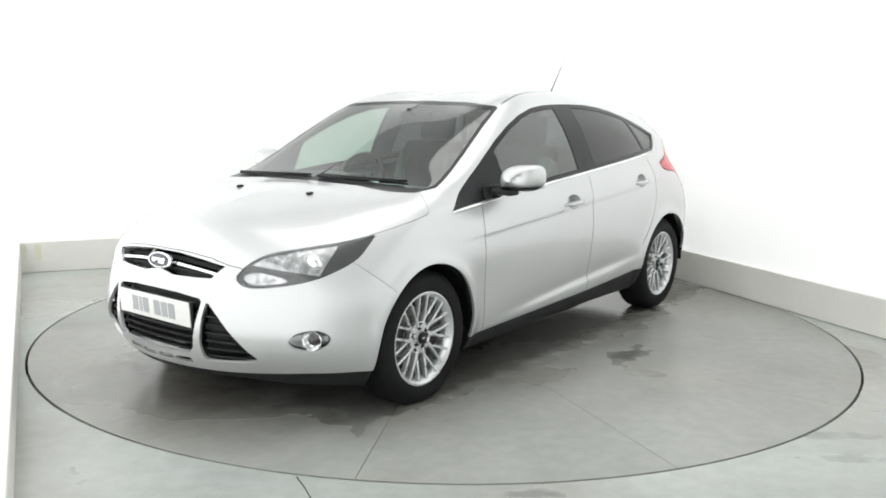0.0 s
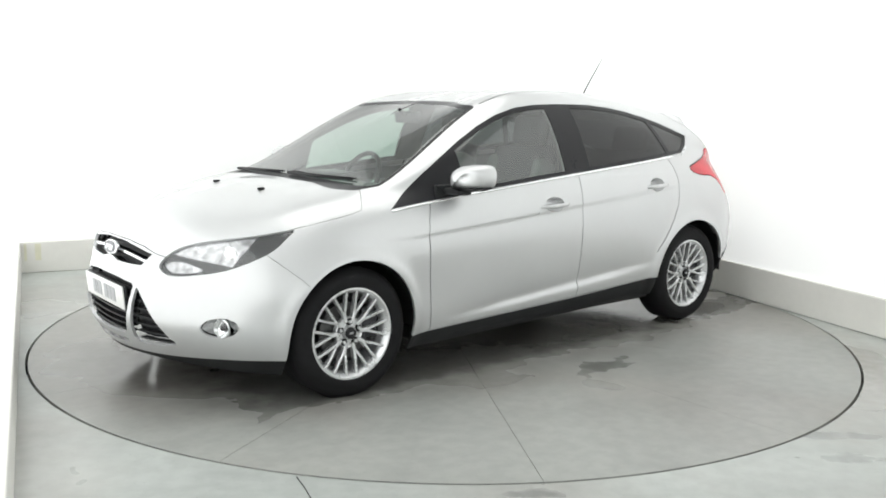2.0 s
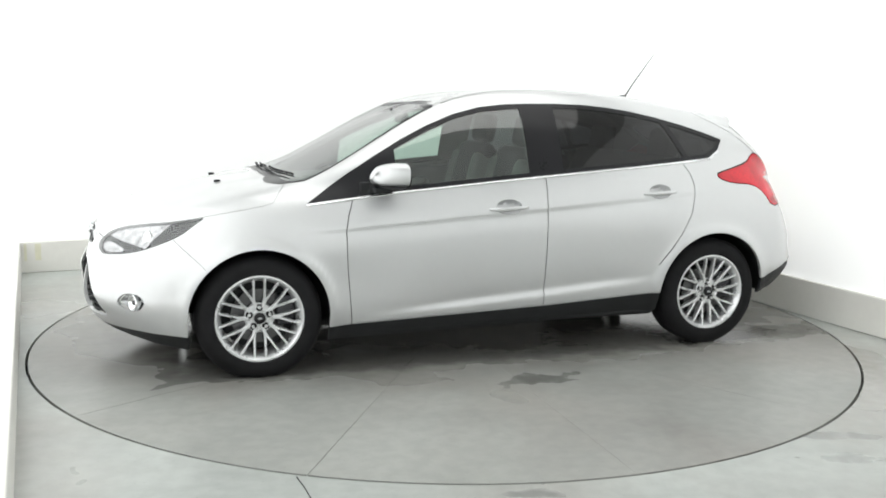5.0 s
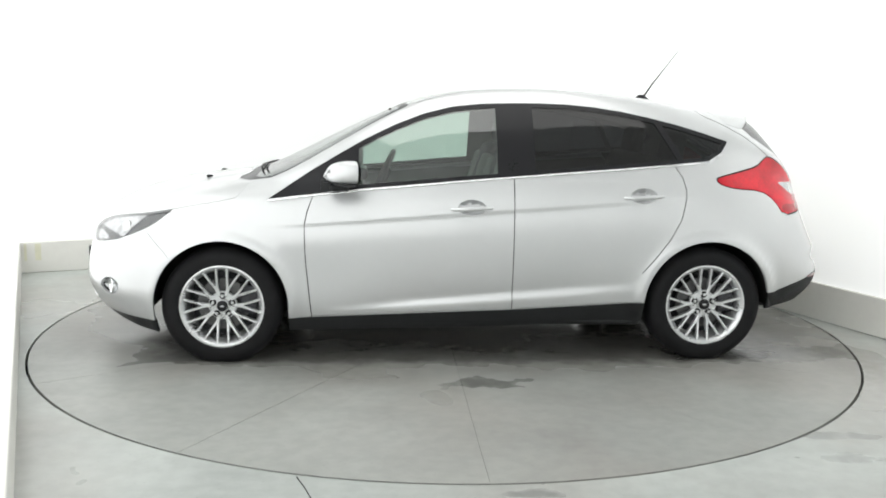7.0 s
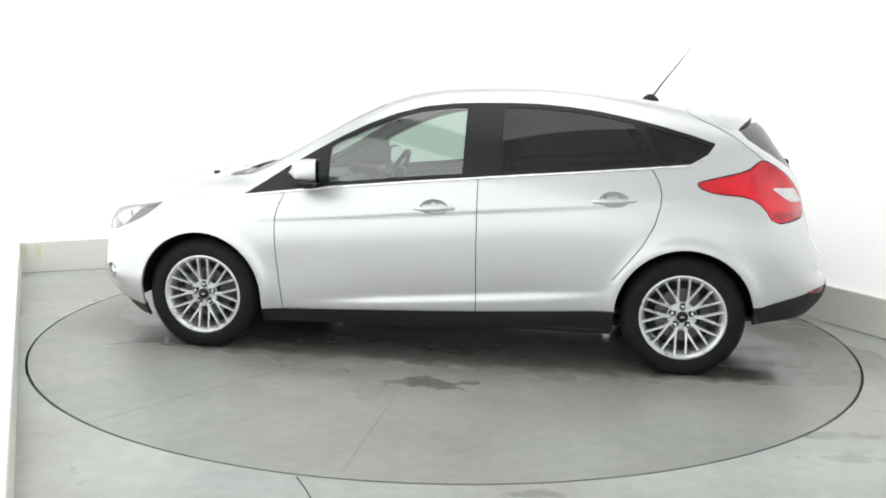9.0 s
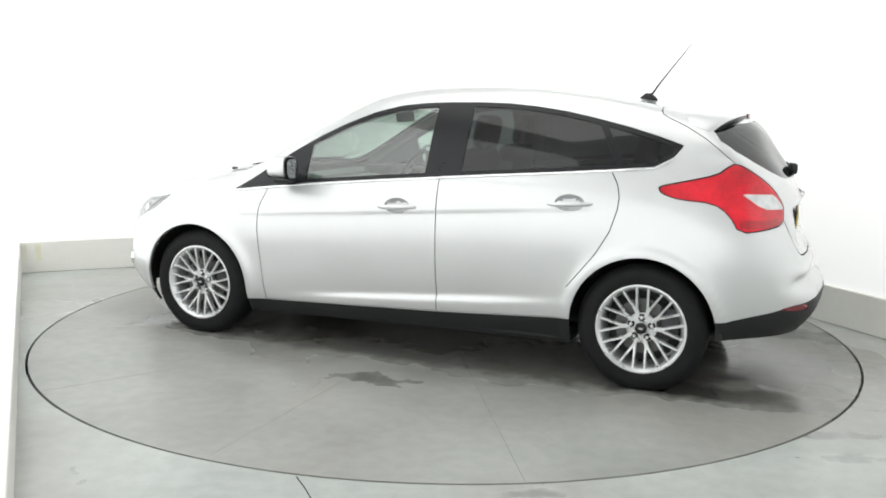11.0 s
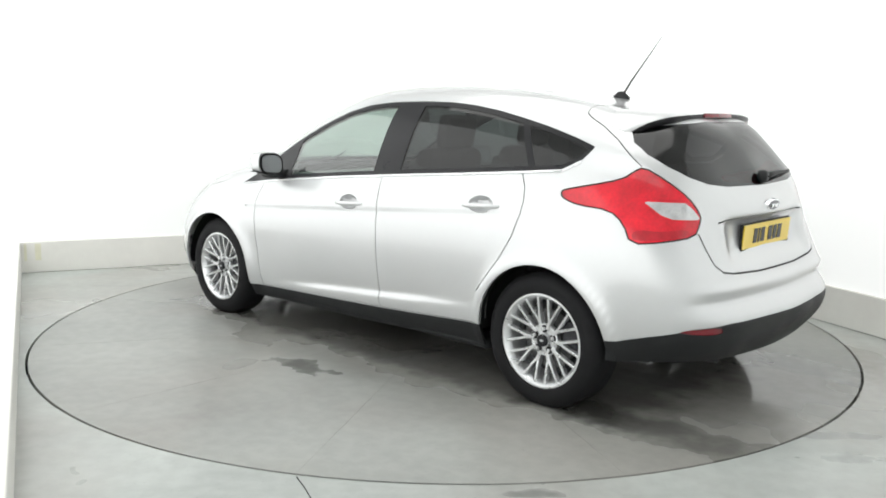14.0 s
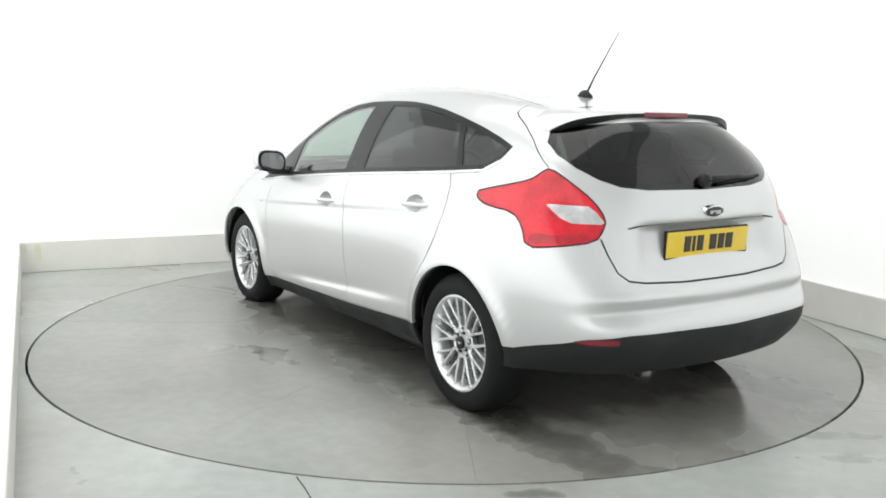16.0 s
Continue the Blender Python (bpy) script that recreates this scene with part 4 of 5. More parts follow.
def wheel(x, s):
    hub = (x, s * .765, .307 if x > 0 else .316)
    w = new("wheel")
    w.parent = car
    w.location = hub
    if s < 0:
        w.rotation_euler = (0, 0, math.pi)
    tyre = tyre_bm()
    for v in tyre.verts:
        v.co.z = max(v.co.z, .0005 - hub[2])
    sharpen(part("tyre", tyre, RUBBER, w, "black road tyre with a damp tread"), 40)
    # the barrel and lip of the rim; the outer face looks along +y
    barrel = lathe_bm([(.226, .098), (.233, .101), (.234, .092), (.222, .084), (.205, .06), (.198, -.09), (.21, -.1), (.194, -.1), (.190, .06), (.205, .09), (.216, .1)], 64, "y", close=True)
    rim = sharpen(part("rim", barrel, ALLOY, w, "polished silver alloy rim"), 40)
    hubdisc = sharpen(part("hub", lathe_bm([(.0001, .078), (.034, .078), (.036, .070), (.040, .064), (.066, .064), (.072, .070), (.076, .066), (.076, .04), (.0001, .04)], 40, "y"), ALLOY, rim), 30)
    sharpen(part("centre_cap", lathe_bm([(.0001, .0885), (.024, .0885), (.029, .086), (.03, .08)], 32, "y"), GLOSS_BLACK, rim, "dark centre cap"), 30)
    bm = lathe_bm([(.0001, .0900), (.011, .0900), (.012, .088)], 24, "y")
    bm.transform(Matrix.Diagonal((1, 1, .5, 1)))
    part("cap_badge", bm, PLATE_GREY, rim, "small oval grey mark")
    for k in range(5):
        a = math.pi / 2 + 2 * math.pi * k / 5
        bm = lathe_bm([(.0001, .0705), (.017, .0705), (.018, .069), (.018, .06)], 20, "y")
        bmesh.ops.translate(bm, verts=bm.verts, vec=(.054 * math.cos(a), 0, .054 * math.sin(a)))
        part("nut_pocket", bm, GLOSS_BLACK, rim, "dark round nut pocket", smooth=False)
        bm = lathe_bm([(.0001, .081), (.0075, .081), (.0095, .078), (.0095, .06)], 6, "y")
        bmesh.ops.translate(bm, verts=bm.verts, vec=(.054 * math.cos(a), 0, .054 * math.sin(a)))
        part("wheel_nut", bm, ALLOY, rim, "silver wheel nut", smooth=False)
    # ten forked arms: a short stem leaves the hub and splits into two towards the rim
    for k in range(10):
        mid = math.pi / 2 + 2 * math.pi * (k + .5) / 10
        c0, s0 = math.cos(mid), math.sin(mid)
        bm = bmesh.new()
        rings = []
        for r, wd, y in ((.055, .0105, .072), (.085, .0095, .074), (.112, .0125, .077)):
            rings.append([bm.verts.new((r * c0 - u * wd * s0, y + v * .026, r * s0 + u * wd * c0)) for u, v in ((-1, -1), (-1, -.15), (-.6, 0), (.6, 0), (1, -.15), (1, -1))])
        for i in range(2):
            for j in range(6):
                bm.faces.new((rings[i][j], rings[i][(j + 1) % 6], rings[i + 1][(j + 1) % 6], rings[i + 1][j]))
        bmesh.ops.recalc_face_normals(bm, faces=bm.faces)
        part("spoke_stem", bm, ALLOY, rim, smooth=False)
        for lean in (-1, 1):
            a0, a1 = mid + lean * .055, mid + lean * .186
            p0 = Vector((.104 * math.cos(a0), .076, .104 * math.sin(a0)))
            p1 = Vector((.224 * math.cos(a1), .093, .224 * math.sin(a1)))
            d = (p1 - p0)
            t = Vector((-math.sin((a0 + a1) / 2), 0, math.cos((a0 + a1) / 2)))
            bm = bmesh.new()
            rings = []
            for f, wd, dep, lift in ((0, .0068, .030, .0), (.35, .0062, .028, .002), (.7, .0062, .026, .002), (1, .0075, .026, 0)):
                c = p0 + d * f + Vector((0, lift, 0))
                rings.append([bm.verts.new(c + t * u * wd + Vector((0, v * dep, 0))) for u, v in ((-1, -1), (-1, -.12), (-.6, 0), (.6, 0), (1, -.12), (1, -1))])
            for i in range(3):
                for j in range(6):
                    bm.faces.new((rings[i][j], rings[i][(j + 1) % 6], rings[i + 1][(j + 1) % 6], rings[i + 1][j]))
            bmesh.ops.recalc_face_normals(bm, faces=bm.faces)
            part("spoke", bm, ALLOY, rim, smooth=False)
    sharpen(part("brake_disc", lathe_bm([(.0001, .03), (.07, .03), (.075, .022), (.14, .022), (.14, .0), (.0001, .0)], 40, "y"), DISC_METAL, w, "steel brake disc"), 30)
    caliper = box_bm(.10, .07, .16, (-.135, .015, .03), .015)
    part("brake_caliper", caliper, DARK_METAL, w)
    # inner black dish behind the spokes
    sharpen(part("back_plate", lathe_bm([(.0001, -.03), (.185, -.03), (.185, -.05), (.0001, -.05)], 40, "y"), BLACK_PLASTIC, w), 30)
    return w


for x in (HALF_BASE, -HALF_BASE):
    for s in (1, -1):
        wheel(x, s)


def wheel_house(x, s):
    """The dark liner over a wheel: an open half barrel with an inner wall."""
    hz, r = (.306 if x > 0 else .322), .385
    bm = bmesh.new()
    a_list = np.linspace(-.06, math.pi + .06, 24)
    outer = [bm.verts.new((x + (r - .028) * math.cos(a), s * .868, hz + (r - .028) * math.sin(a))) for a in a_list]
    mid = [bm.verts.new((x + r * math.cos(a), s * .84, hz + r * math.sin(a))) for a in a_list]
    inner = [bm.verts.new((x + r * math.cos(a), s * .55, hz + r * math.sin(a))) for a in a_list]
    hubv = bm.verts.new((x, s * .55, hz))
    for i in range(len(a_list) - 1):
        bm.faces.new((outer[i], outer[i + 1], mid[i + 1], mid[i]))
        bm.faces.new((mid[i], mid[i + 1], inner[i + 1], inner[i]))
        bm.faces.new((inner[i], inner[i + 1], hubv))
    part("wheel_liner", bm, BLACK_PLASTIC, car, "black plastic wheel arch liner")


for x in (HALF_BASE, -HALF_BASE):
    for s in (1, -1):
        wheel_house(x, s)

# ---- underbody and cabin ----
part("underbody", box_bm(3.0, 1.34, .05, (.15, 0, .225), .02), BLACK_PLASTIC, car, "dark underbody")
part("side_member", box_bm(1.9, .24, .05, (-.02, .70, .215), .02), BLACK_PLASTIC, car)
part("side_member", box_bm(1.9, .24, .05, (-.02, -.70, .215), .02), BLACK_PLASTIC, car)


# trim on the inside of the doors, pillars and roof
for s in (1, -1):
    region_part("front_door", TRIM_GREY, PARTS["front_door", s], s, "dark grey door trim", 0, "door_trim", sink=.07)
    region_part("rear_door", TRIM_GREY, PARTS["rear_door", s], s, "dark grey door trim", 0, "door_trim", sink=.07)
    region_part("window_surround", TRIM_GREY, car, s, "grey inner pillar trim", 0, "pillar_trim", sink=.022)
region_part("body_shell", LINING, car, 0, "light grey headlining and inner panels", 0, "headlining", sink=.020)
region_part("tailgate", TRIM_GREY, PARTS["tailgate"], 0, "dark tailgate trim", 0, "tailgate_trim", sink=.03)
region_part("bonnet", BLACK_PLASTIC, PARTS["bonnet"], 0, "dark bonnet lining", 0, "bonnet_lining", sink=.03)


def rounded(sx, sy, sz, at, bevel, tilt=0.0):
    return box_bm(sx, sy, sz, at=at, bevel=bevel, segments=4, turn=Matrix.Rotation(radians(tilt), 4, "Y"))


part("cabin_floor", box_bm(2.6, 1.40, .03, (-.45, 0, .29), .01), FABRIC, car, "dark carpet")
dash = part("dashboard", rounded(.40, 1.34, .26, (.80, 0, .80), .07), TRIM_GREY, car, "dark grey dashboard")
part("dash_top", rounded(.42, 1.30, .03, (.93, 0, .925), .012, 3), TRIM_GREY, dash)
part("instrument_hood", rounded(.20, .34, .08, (.66, -.36, .94), .03), GLOSS_BLACK, dash)
part("centre_stack", rounded(.16, .30, .30, (.62, 0, .72), .05, -15), GLOSS_BLACK, dash)
part("scuttle", rounded(.16, 1.20, .05, (1.12, 0, .955), .02), BLACK_PLASTIC, car, "black plastic scuttle under the windscreen")


def steering_wheel():
    tilt = Matrix.Translation((.47, -.36, .915)) @ Matrix.Rotation(radians(64), 4, "Y")
    pts = [(.185 * math.cos(a), .185 * math.sin(a), 0) for a in np.linspace(0, 2 * math.pi, 41)[:-1]]
    bm = tube_bm(pts, .016, 10, True)
    bm.transform(tilt)
    w = part("steering_wheel", bm, GLOSS_BLACK, car, "black steering wheel")
    bm = rounded(.15, .17, .05, (0, 0, -.02), .022)
    bm.transform(tilt)
    part("wheel_boss", bm, GLOSS_BLACK, w)
    for a in (90, -90, 0):
        bm = box_bm(.15, .035, .015, (.11, 0, -.01), .005)
        bm.transform(tilt @ Matrix.Rotation(radians(a), 4, "Z"))
        part("wheel_spoke", bm, CHROME, w, "silver steering wheel spoke")


steering_wheel()


def head_rest(x, y, z, parent):
    part("headrest", rounded(.09, .27, .19, (x, y, z), .042, -10), FABRIC, parent)
    for d in (-.06, .06):
        part("headrest_post", tube_bm([(x + .012, y + d, z - .06), (x + .03, y + d, z - .19)], .006), CHROME, parent)


def front_seat(y):
    seat = new("front_seat")
    seat.parent = car
    part("cushion", rounded(.52, .50, .14, (.10, y, .55), .06, 6), FABRIC, seat)
    part("backrest", rounded(.13, .48, .60, (-.21, y, .86), .06, -16), FABRIC, seat)
    for d in (-.2, .2):
        part("bolster", rounded(.15, .09, .50, (-.185, y + d, .84), .04, -16), TRIM_GREY, seat)
    head_rest(-.325, y, 1.245, seat)


front_seat(.36)
front_seat(-.36)
bench = new("rear_seat")
bench.parent = car
part("cushion", rounded(.50, 1.30, .15, (-.80, 0, .55), .06, 5), FABRIC, bench)
part("backrest", rounded(.14, 1.28, .56, (-1.12, 0, .84), .06, -20), FABRIC, bench)
for y in (.40, -.40):
    head_rest(-1.24, y, 1.175, bench)
part("parcel_shelf", box_bm(.48, 1.14, .03, (-1.50, 0, .985), .01), FABRIC, car, "dark parcel shelf")
part("rear_view_mirror", rounded(.03, .24, .07, (.36, 0, 1.315), .013, 10), GLOSS_BLACK, car)
part("mirror_stalk", tube_bm([(.38, 0, 1.33), (.43, 0, 1.36)], .012), GLOSS_BLACK, car)

for s in (1, -1):
    region_part("crease", PAINT, car, s, "pressed line along the doors", .006, "body_crease")

# ---- handles, mirrors ----
for door, hx, hz in HANDLES:
    for s in (1, -1):
        y = flank_y(hx, hz)
        bm = bmesh.new()
        rings = []
        for f in np.linspace(-1, 1, 15):
            x = hx + .115 * f
            rise = .030 * (1 - abs(f) ** 3.2)
            tall = .0125 * (1 - .45 * abs(f) ** 2)
            yy = flank_y(x, hz) - .006 + rise
            rings.append([bm.verts.new((x, s * (yy + u * .009), hz - .006 - f * .005 + v * tall)) for u, v in ((-1, -.8), (.4, -1), (1, -.3), (1, .3), (.4, 1), (-1, .8))])
        for i in range(14):
            for j in range(6):
                bm.faces.new((rings[i][j], rings[i][(j + 1) % 6], rings[i + 1][(j + 1) % 6], rings[i + 1][j]))
        bm.faces.new(rings[0])
        bm.faces.new(rings[-1])
        bmesh.ops.recalc_face_normals(bm, faces=bm.faces)
        sharpen(part("door_handle", bm, PAINT, PARTS[door, s], "white door handle"), 50)


def pod_bm(s, lo, hi):
    """A piece of the mirror housing: a rounded shell closed towards the back, between two heights."""
    bm = bmesh.new()
    rings = []
    cx, cy, cz = .615, .955, 1.028
    for d, k in ((0, 1.0), (.012, 1.03), (.05, 1.02), (.09, .93), (.12, .76), (.138, .50), (.146, .2), (.147, .02)):
        ring = []
        for a in np.linspace(0, 2 * math.pi, 33)[:-1]:
            ca, sa = math.cos(a), math.sin(a)
            py = (abs(ca) ** .62) * math.copysign(1, ca) * .100 * k
            pz = (abs(sa) ** .75) * math.copysign(1, sa) * .068 * k
            if sa < 0:
                pz *= .95
            ring.append(bm.verts.new((cx + d + .03 * -ca * .6, s * (cy + py), min(max(cz + pz + .012 * ca, lo), hi))))
        rings.append(ring)
    for i in range(len(rings) - 1):
        for j in range(32):
            bm.faces.new((rings[i][j], rings[i][(j + 1) % 32], rings[i + 1][(j + 1) % 32], rings[i + 1][j]))
    bm.faces.new(rings[-1])
    bm.faces.new(rings[0])
    bmesh.ops.remove_doubles(bm, verts=bm.verts, dist=2e-4)
    bmesh.ops.recalc_face_normals(bm, faces=bm.faces)
    return bm


MIRROR_GLASS = material("mirror_glass", (0.75, 0.78, 0.80), 0.03, 1.0)
for s in (1, -1):
    door_mirror = new("door_mirror")
    door_mirror.parent = car
    sharpen(part("mirror_cap", pod_bm(s, .985, 1.2), PAINT, door_mirror, "white mirror cap"), 60)
    sharpen(part("mirror_base", pod_bm(s, .94, .9835), BLACK_PLASTIC, door_mirror, "black mirror underside"), 60)
    arm = rounded(.10, .17, .035, (.70, s * .85, .958), .014)
    part("mirror_arm", arm, BLACK_PLASTIC, door_mirror, "black mirror arm")
    sail = rounded(.16, .02, .07, (.72, s * (flank_y(.72, .955) - .004), .955), .008)
    part("mirror_foot", sail, BLACK_PLASTIC, door_mirror)
    ring = [(.1 * (abs(math.cos(a)) ** .62) * math.copysign(1, math.cos(a)) * .96, .066 * (abs(math.sin(a)) ** .75) * math.copysign(1, math.sin(a)) * .96 + .012 * math.cos(a)) for a in np.linspace(0, 2 * math.pi, 33)[:-1]]
    bm = bmesh.new()
    bm.faces.new([bm.verts.new((.608 - .018 * p[0] / .1, s * (.955 + p[0]), 1.028 + p[1])) for p in ring])
    bezel = bm
    part("mirror_bezel", bezel, BLACK_PLASTIC, door_mirror, "black mirror rim")
    bm = bmesh.new()
    bm.faces.new([bm.verts.new((.603 - .018 * p[0] / .1, s * (.955 + p[0] * .86), 1.028 + p[1] * .84)) for p in ring])
    part("mirror_glass", bm, MIRROR_GLASS, door_mirror, "silver mirror glass")

# ---- rear end: spoiler, brake light, wiper, badge, plate, exhaust ----
def spoiler_bm(lid):
    bm = bmesh.new()
    rings = []
    for y in np.linspace(-.60, .60, 49):
        q = abs(y) / .60
        xt, zt = -1.708 + .140 * q ** 4, 1.376 - .030 * q ** 2 - .070 * q ** 8
        xf = -1.36 - .10 * q ** 3
        ring = []
        for f in (0, .25, .5, .75, .95):
            x = xf + (xt - xf) * f
            zf = top_z(xf, y)
            lift = max(zf + (zt - zf) * f + .006 * math.sin(math.pi * f), top_z(x, y) + .003)
            if not f:
                lift = zf - .004
            ring.append(bm.verts.new((x, y, lift)))
        ring.append(bm.verts.new((xt, y, zt - .006)))
        ring.append(bm.verts.new((xt + .004, y, zt - .040 + .012 * q ** 4)))
        ring.append(bm.verts.new((xt + .03, y, zt - .042 + .012 * q ** 3)))
        ring.append(bm.verts.new((xt + .05, y, top_z(xt + .05, y) - .02)))
        rings.append(ring)
    # the lid down to the lip is one piece, the underside, blackened for its shade, another
    span = range(0, 5) if lid else range(5, 8)
    for i in range(len(rings) - 1):
        for j in span:
            bm.faces.new((rings[i][j], rings[i][j + 1], rings[i + 1][j + 1], rings[i + 1][j]))
    if lid:
        bm.faces.new(rings[0])
        bm.faces.new(rings[-1])
    bmesh.ops.delete(bm, geom=[v for v in bm.verts if not v.link_faces], context="VERTS")
    bmesh.ops.recalc_face_normals(bm, faces=bm.faces)
    return bm


tailgate = PARTS["tailgate"]
sharpen(part("spoiler", spoiler_bm(True), PAINT, tailgate, "white roof spoiler over the rear window"), 40)
# black colour stands in for the shade under the lip
part("spoiler_underside", spoiler_bm(False), GLOSS_BLACK, tailgate, "underside of the spoiler, blackened for its shade")
part("brake_light", box_bm(.012, .28, .022, (-1.709, 0, 1.362), .004), RED_DARK, tailgate, "dark red high brake light")


def place_on_tail(y, z):
    return Vector((tail_x(y, z), y, z))


pivot = place_on_tail(0.0, 1.083) + Vector((-.018, 0, 0))
wiper = part("rear_wiper", lathe_bm([(.0001, .02), (.024, .018), (.032, 0), (.03, -.02), (.0001, -.02)], 24, "y"), BLACK_PLASTIC, tailgate, "black rear wiper")
wiper.rotation_euler = (0, 0, radians(90))
wiper.location = pivot
arm_pts = [place_on_tail(y, z) + Vector((-.022, 0, 0)) for y, z in ((0, 1.083), (-.12, 1.09), (-.24, 1.095), (-.36, 1.09))]
part("wiper_arm", tube_bm(arm_pts, [.018, .015, .010, .006], 8), BLACK_PLASTIC, tailgate)
blade = [place_on_tail(y, z) + Vector((-.010, 0, 0)) for y, z in ((-.08, 1.068), (-.2, 1.076), (-.33, 1.085), (-.42, 1.092))]
part("wiper_blade", tube_bm(blade, .008, 6), RUBBER, tailgate)


def oval_badge(x, z, facing, parent, size=.058):
    """An oval chromed badge with a dark field and plain light strokes."""
    tilt = Matrix.Translation((x, 0, z)) @ Matrix.Rotation(radians(-12 if facing > 0 else -14), 4, "Y") @ Matrix.Diagonal((1, 1, .42, 1)) @ Matrix.Rotation(radians(-90 * facing), 4, "Z")
    bm = lathe_bm([(.0001, .006), (size * .92, .006), (size, .003), (size, -.012)], 40, "y")
    bm.transform(tilt)
    b = sharpen(part("badge", bm, CHROME, parent, "oval chromed badge"), 30)
    bm = lathe_bm([(.0001, .0085), (size * .80, .0085), (size * .84, .005)], 40, "y")
    bm.transform(tilt)
    part("badge_field", bm, BADGE_BLUE, b, "dark badge field", smooth=False)
    bm = merge_bm(box_bm(size * 1.1, .003, size * .30, (0, .010, size * .12)), box_bm(size * .5, .003, size * .36, (-size * .3, .0105, -size * .2)), box_bm(size * .3, .003, size * .36, (size * .35, .0105, -size * .1)))
    bm.transform(tilt)
    part("badge_strokes", bm, CHROME, b, smooth=False)


oval_badge(tail_x(0, .955) - .006, .955, -1, tailgate, .066)


def number_plate(centre, facing, lean, mat, ink, parent, label):
    """A plate with plain bars where its characters stand."""
    place = Matrix.Translation(centre) @ Matrix.Rotation(radians(lean), 4, "Y") @ Matrix.Rotation(radians(90 * facing), 4, "Z")
    bm = box_bm(.52, .006, .112, (0, 0, 0), .0015)
    bm.transform(place)
    plate = part("number_plate", bm, mat, parent, label, smooth=False)
    x = -.155
    for wide in (.040, .018, .040, 0, .044, .040, .044):
        if not wide:
            x += .030
            continue
        bm = box_bm(wide, .002, .068, (x + wide / 2, -.0042, 0))
        bm.transform(place)
        part("plate_bar", bm, ink, plate, "plain dark bar", smooth=False)
        x += wide + .011
    return plate


rear_plate_x = tail_x(0, .818) - .012
number_plate((rear_plate_x, 0, .818), -1, -4, PLATE_YELLOW, PLATE_INK, tailgate, "yellow rear number plate with plain dark bars")
part("plate_backing", box_bm(.01, .535, .128, (rear_plate_x + .007, 0, .816), .003), BLACK_PLASTIC, tailgate)
pipe = part("exhaust_pipe", lathe_bm([(.026, -.10), (.026, .0), (.022, .0), (.022, -.10)], 20, "y"), DARK_METAL, car, "dark exhaust tail pipe")
pipe.rotation_euler = (0, 0, radians(90))
pipe.location = (-1.95, .34, .262)
part("silencer", rounded(.24, .44, .09, (-1.76, .05, .37), .04), DARK_METAL, car, "dark exhaust silencer")

# ---- roof: aerial ----
az = top_z(-1.16, 0)
aerial = part("aerial_base", lathe_bm([(.0001, .034), (.012, .033), (.022, .02), (.034, .004), (.036, -.006)], 20, "z"), BLACK_PLASTIC, car, "black aerial foot")
aerial.location, aerial.scale = (-1.16, 0, az), (1.5, .8, 1)
part("aerial_rod", tube_bm([(-1.175, 0, az + .02), (-1.22, 0, az + .09), (-1.385, 0, az + .31)], [.006, .0045, .0016], 8), BLACK_PLASTIC, car, "thin black aerial rod")

# ---- front end ----
bumper = PARTS["front_bumper"]


def bar_along(z, y0, y1, lift, high, deep, mat, name, parent, label="", steps=13, droop=0.0):
    """A slat that follows the nose from y0 to y1."""
    bm = bmesh.new()
    rings = []
    for y in np.linspace(y0, y1, steps):
        zz = z - droop * y * y
        x = nose_x(y, zz) + lift
        rings.append([bm.verts.new((x + dx * deep, y, zz + dz * high)) for dx, dz in ((0, -.4), (0, .4), (-.3, .5), (-1, .5), (-1, -.5), (-.3, -.5))])
    for i in range(steps - 1):
        for j in range(6):
            bm.faces.new((rings[i][j], rings[i][(j + 1) % 6], rings[i + 1][(j + 1) % 6], rings[i + 1][j]))
    bm.faces.new(rings[0])
    bm.faces.new(rings[-1])
    bmesh.ops.recalc_face_normals(bm, faces=bm.faces)
    return part(name, bm, mat, parent, label, smooth=False)


bar_along(.682, -.355, .355, -.008, .016, .03, CHROME, "grille_bar", bumper, "bright chrome grille bar", 25, .20)
bar_along(.655, -.30, .30, -.03, .012, .02, BLACK_PLASTIC, "grille_slat", bumper, "", 21, .15)
for z in (.318, .348, .378, .408, .44, .475, .51):
    half = float(np.interp(z, [.30, .55], [.235, .285]))
    bar_along(z, -half, half, -.022, .011, .035, GLOSS_BLACK, "grille_slat", bumper, "", 21)
for s in (1, -1):
    for z in (.30, .335, .37, .405, .44, .475):
        y1 = float(np.interp(z, [.29, .535], [.535, .345]))
        bar_along(z, s * .315, s * (y1 - .012), -.022, .010, .025, BLACK_PLASTIC, "intake_slat", bumper, "", 7)
oval_badge(nose_x(0, .684) + .006, .684, 1, bumper, .086)
number_plate((nose_x(0, .478) - .008, 0, .478), 1, 5, PLATE_WHITE, PLATE_GREY, bumper, "white front number plate with faint plain bars")
part("plate_backing", box_bm(.012, .53, .12, (nose_x(0, .478) - .019, 0, .476), .003), BLACK_PLASTIC, bumper)

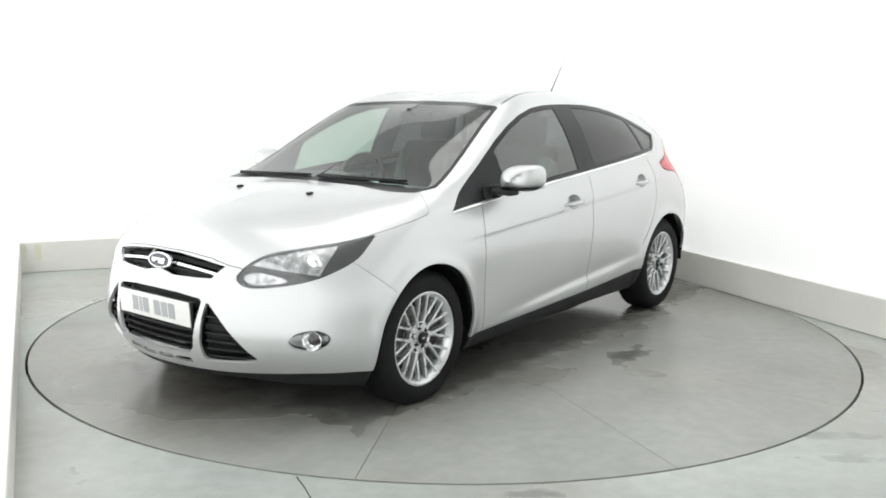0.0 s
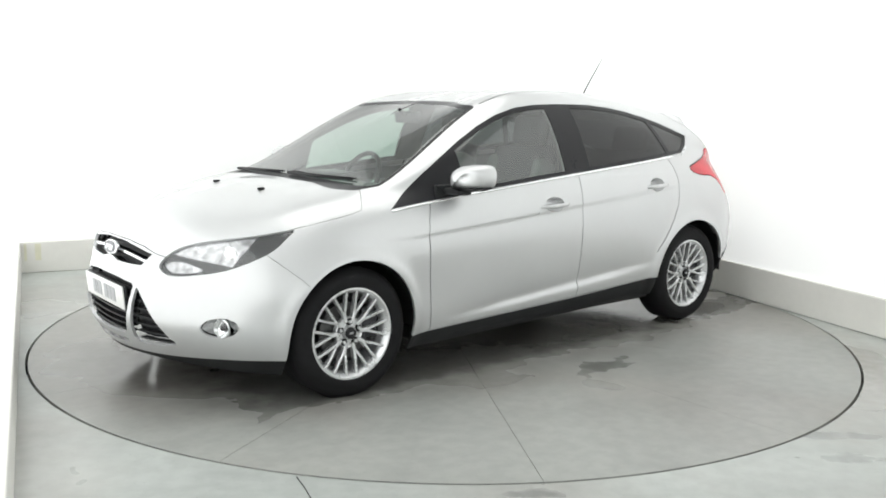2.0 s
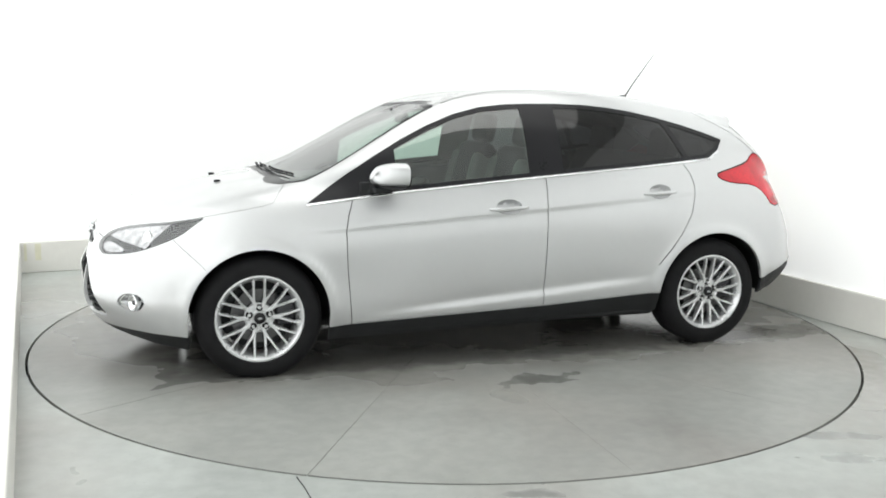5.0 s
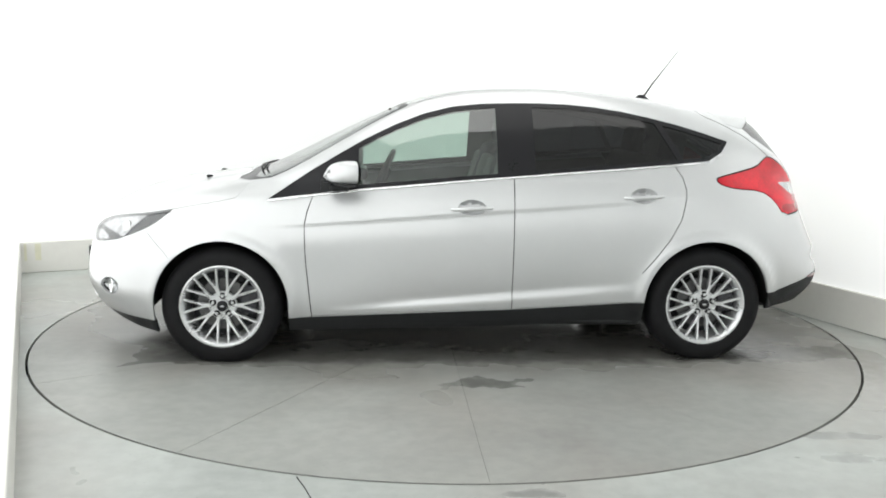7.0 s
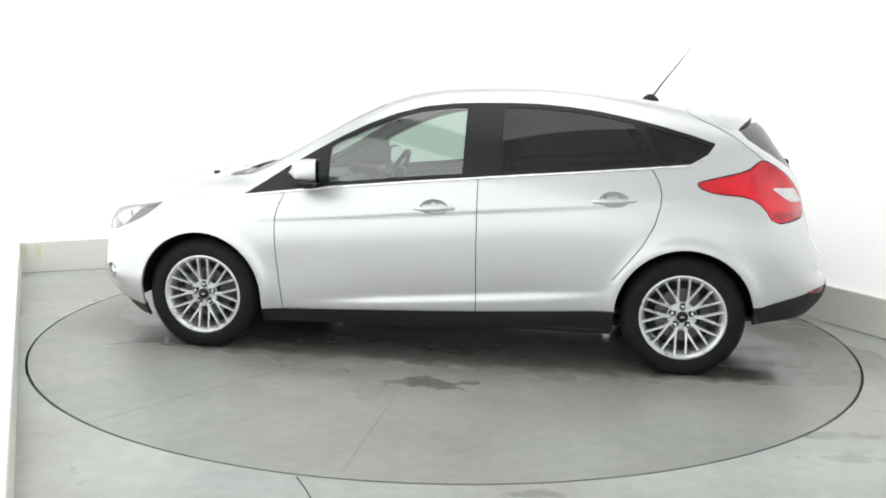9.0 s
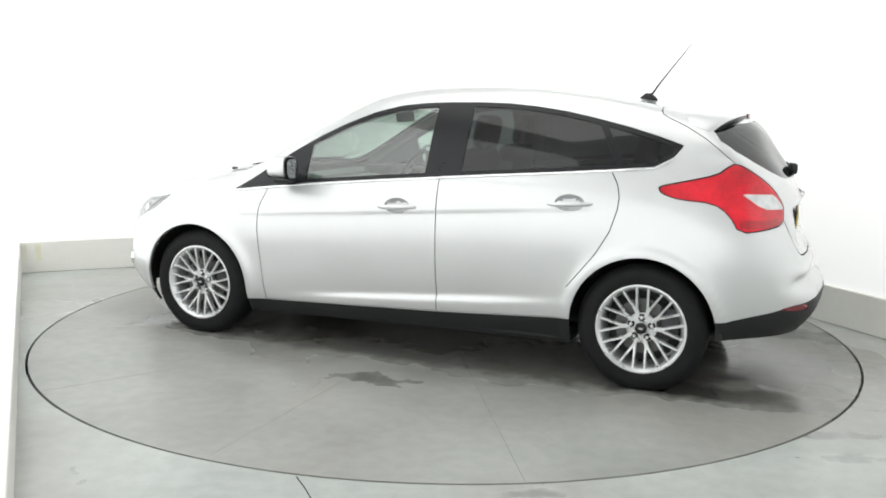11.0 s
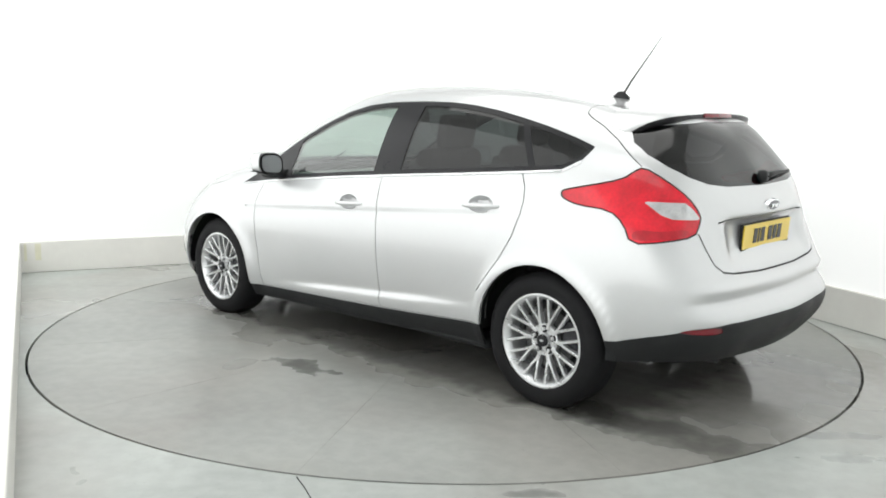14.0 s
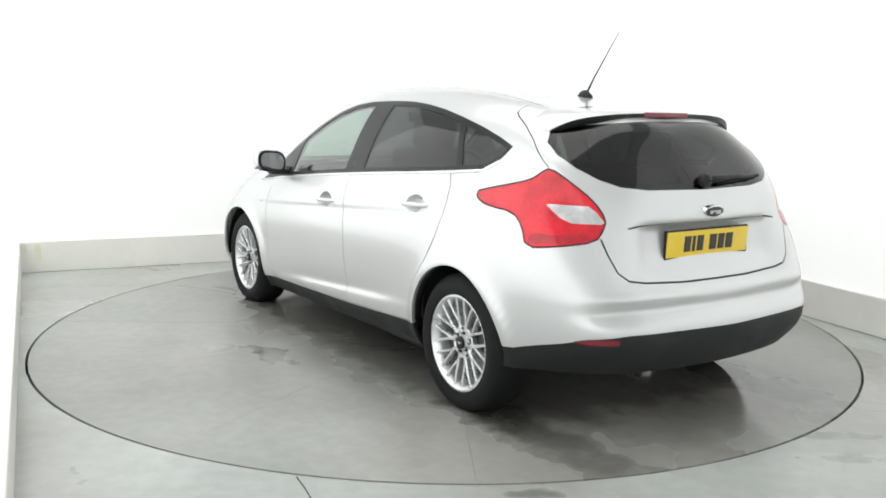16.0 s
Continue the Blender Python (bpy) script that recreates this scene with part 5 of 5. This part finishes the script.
for s in (1, -1):
    place, nrm = on_shell((3.0, .70 + .62, .395), (-1, -.55, 0))
    place = Vector((place.x, s * place.y, place.z))
    way = Vector((.9, s * .42, .0)).normalized()
    turn = Matrix.Translation(place) @ Vector((0, 1, 0)).rotation_difference(way).to_matrix().to_4x4()
    bm = lathe_bm([(.043, -.05), (.045, -.012), (.041, -.008), (.037, -.014), (.026, -.028), (.0001, -.036)], 28, "y")
    bm.transform(turn)
    fog = sharpen(part("fog_light", bm, CHROME, bumper, "round chromed fog light"), 40)
    bm = lathe_bm([(.0001, -.011), (.026, -.014), (.037, -.019)], 28, "y")
    bm.transform(turn)
    part("fog_lens", bm, GLASS_LAMP, fog)
    bm = lathe_bm([(.0001, -.012), (.010, -.014), (.013, -.022), (.013, -.036)], 16, "y")
    bm.transform(turn)
    part("fog_bulb_cap", bm, DARK_METAL, fog)
    # projector behind the headlight glass
    hp, hn = on_shell((3.0, .56 + .8, .70), (-1, -.62, 0))
    hp = Vector((hp.x, s * hp.y, hp.z))
    turn = Matrix.Translation(hp - Vector((.03, s * .01, 0))) @ Vector((0, 1, 0)).rotation_difference(Vector((.92, s * .35, 0)).normalized()).to_matrix().to_4x4()
    bm = lathe_bm([(.0001, .012), (.02, .010), (.034, .002), (.040, -.008), (.044, -.006), (.046, -.02)], 28, "y")
    bm.transform(turn)
    part("projector_lens", bm, CHROME, car, "chromed headlight projector")
    nz = top_z(1.48, .258)
    nb = rounded(.035, .022, .014, (1.48, s * .258, nz + .004), .005)
    part("washer_jet", nb, BLACK_PLASTIC, PARTS["bonnet"], "small black washer jet")

# wipers parked along the foot of the windscreen
for pts in (((1.17, -.62), (1.195, -.35), (1.20, -.05)), ((1.19, .02), (1.18, .25), (1.13, .56))):
    line = [(x, y, top_z(x, y) + .010) for x, y in pts]
    part("wiper_arm", tube_bm(line, [.009, .006, .004], 6), BLACK_PLASTIC, car, "black windscreen wiper")
    line = [(x - .025, y, top_z(x - .025, y) + .006) for x, y in pts]
    part("wiper_blade", tube_bm(line, .005, 6), RUBBER, car)

# ---- marks on the fixed floor and the skirting ----
def floor_line(a, c, width, name):
    d = Vector((c[0] - a[0], c[1] - a[1], 0))
    bm = box_bm(d.length, width, .003, (0, 0, .0015))
    ob = link(name, bm, GROOVE, bpy.data.objects["floor"], "thin dark crack in the floor", smooth=False)
    ob.matrix_world = Matrix.Translation(((a[0] + c[0]) / 2, (a[1] + c[1]) / 2, 0)) @ pose(0, 0, 0, 0, 0, math.degrees(math.atan2(d.y, d.x)))


floor_line((-.545, -2.408), (-.50, -2.50), .003, "crack")
floor_line((-.50, -2.50), (-.45, -2.62), .002, "crack")
for off, w in ((.02, .02), (.10, .045)):
    room_slab("scuff", WALL_L + .035 + off, WALL_L + .035 + off + w, WALL_B - .033, WALL_B - .0305, .10, .235, YELLOW_MARK, "pale yellow scuff on the skirting", 0, bpy.data.objects["baseboard_back"])


def motions():
    turns = [(0.0, 232.82), (0.5, 229.93), (1.0, 226.51), (1.5, 223.06), (2.0, 219.56), (2.5, 216.1), (3.0, 212.61), (3.5, 209.17), (4.0, 205.55), (6.5, 188.19), (7.0, 184.76), (7.5, 181.38),
             (8.0, 177.99), (8.5, 174.67), (9.0, 171.33), (11.5, 154.47), (12.0, 150.99), (12.5, 147.59), (13.0, 144.16), (13.5, 140.8), (14.0, 137.38), (14.5, 133.95), (15.0, 130.52), (15.5, 127.09), (16.0, 123.6)]
    walk(car, [(t, pose(0, 0, 0, 0, 0, a) @ pose(CAR_X, CAR_Y, 0)) for t, a in turns])
    walk(table, [(t, pose(0, 0, 0, 0, 0, a)) for t, a in turns])


motions()
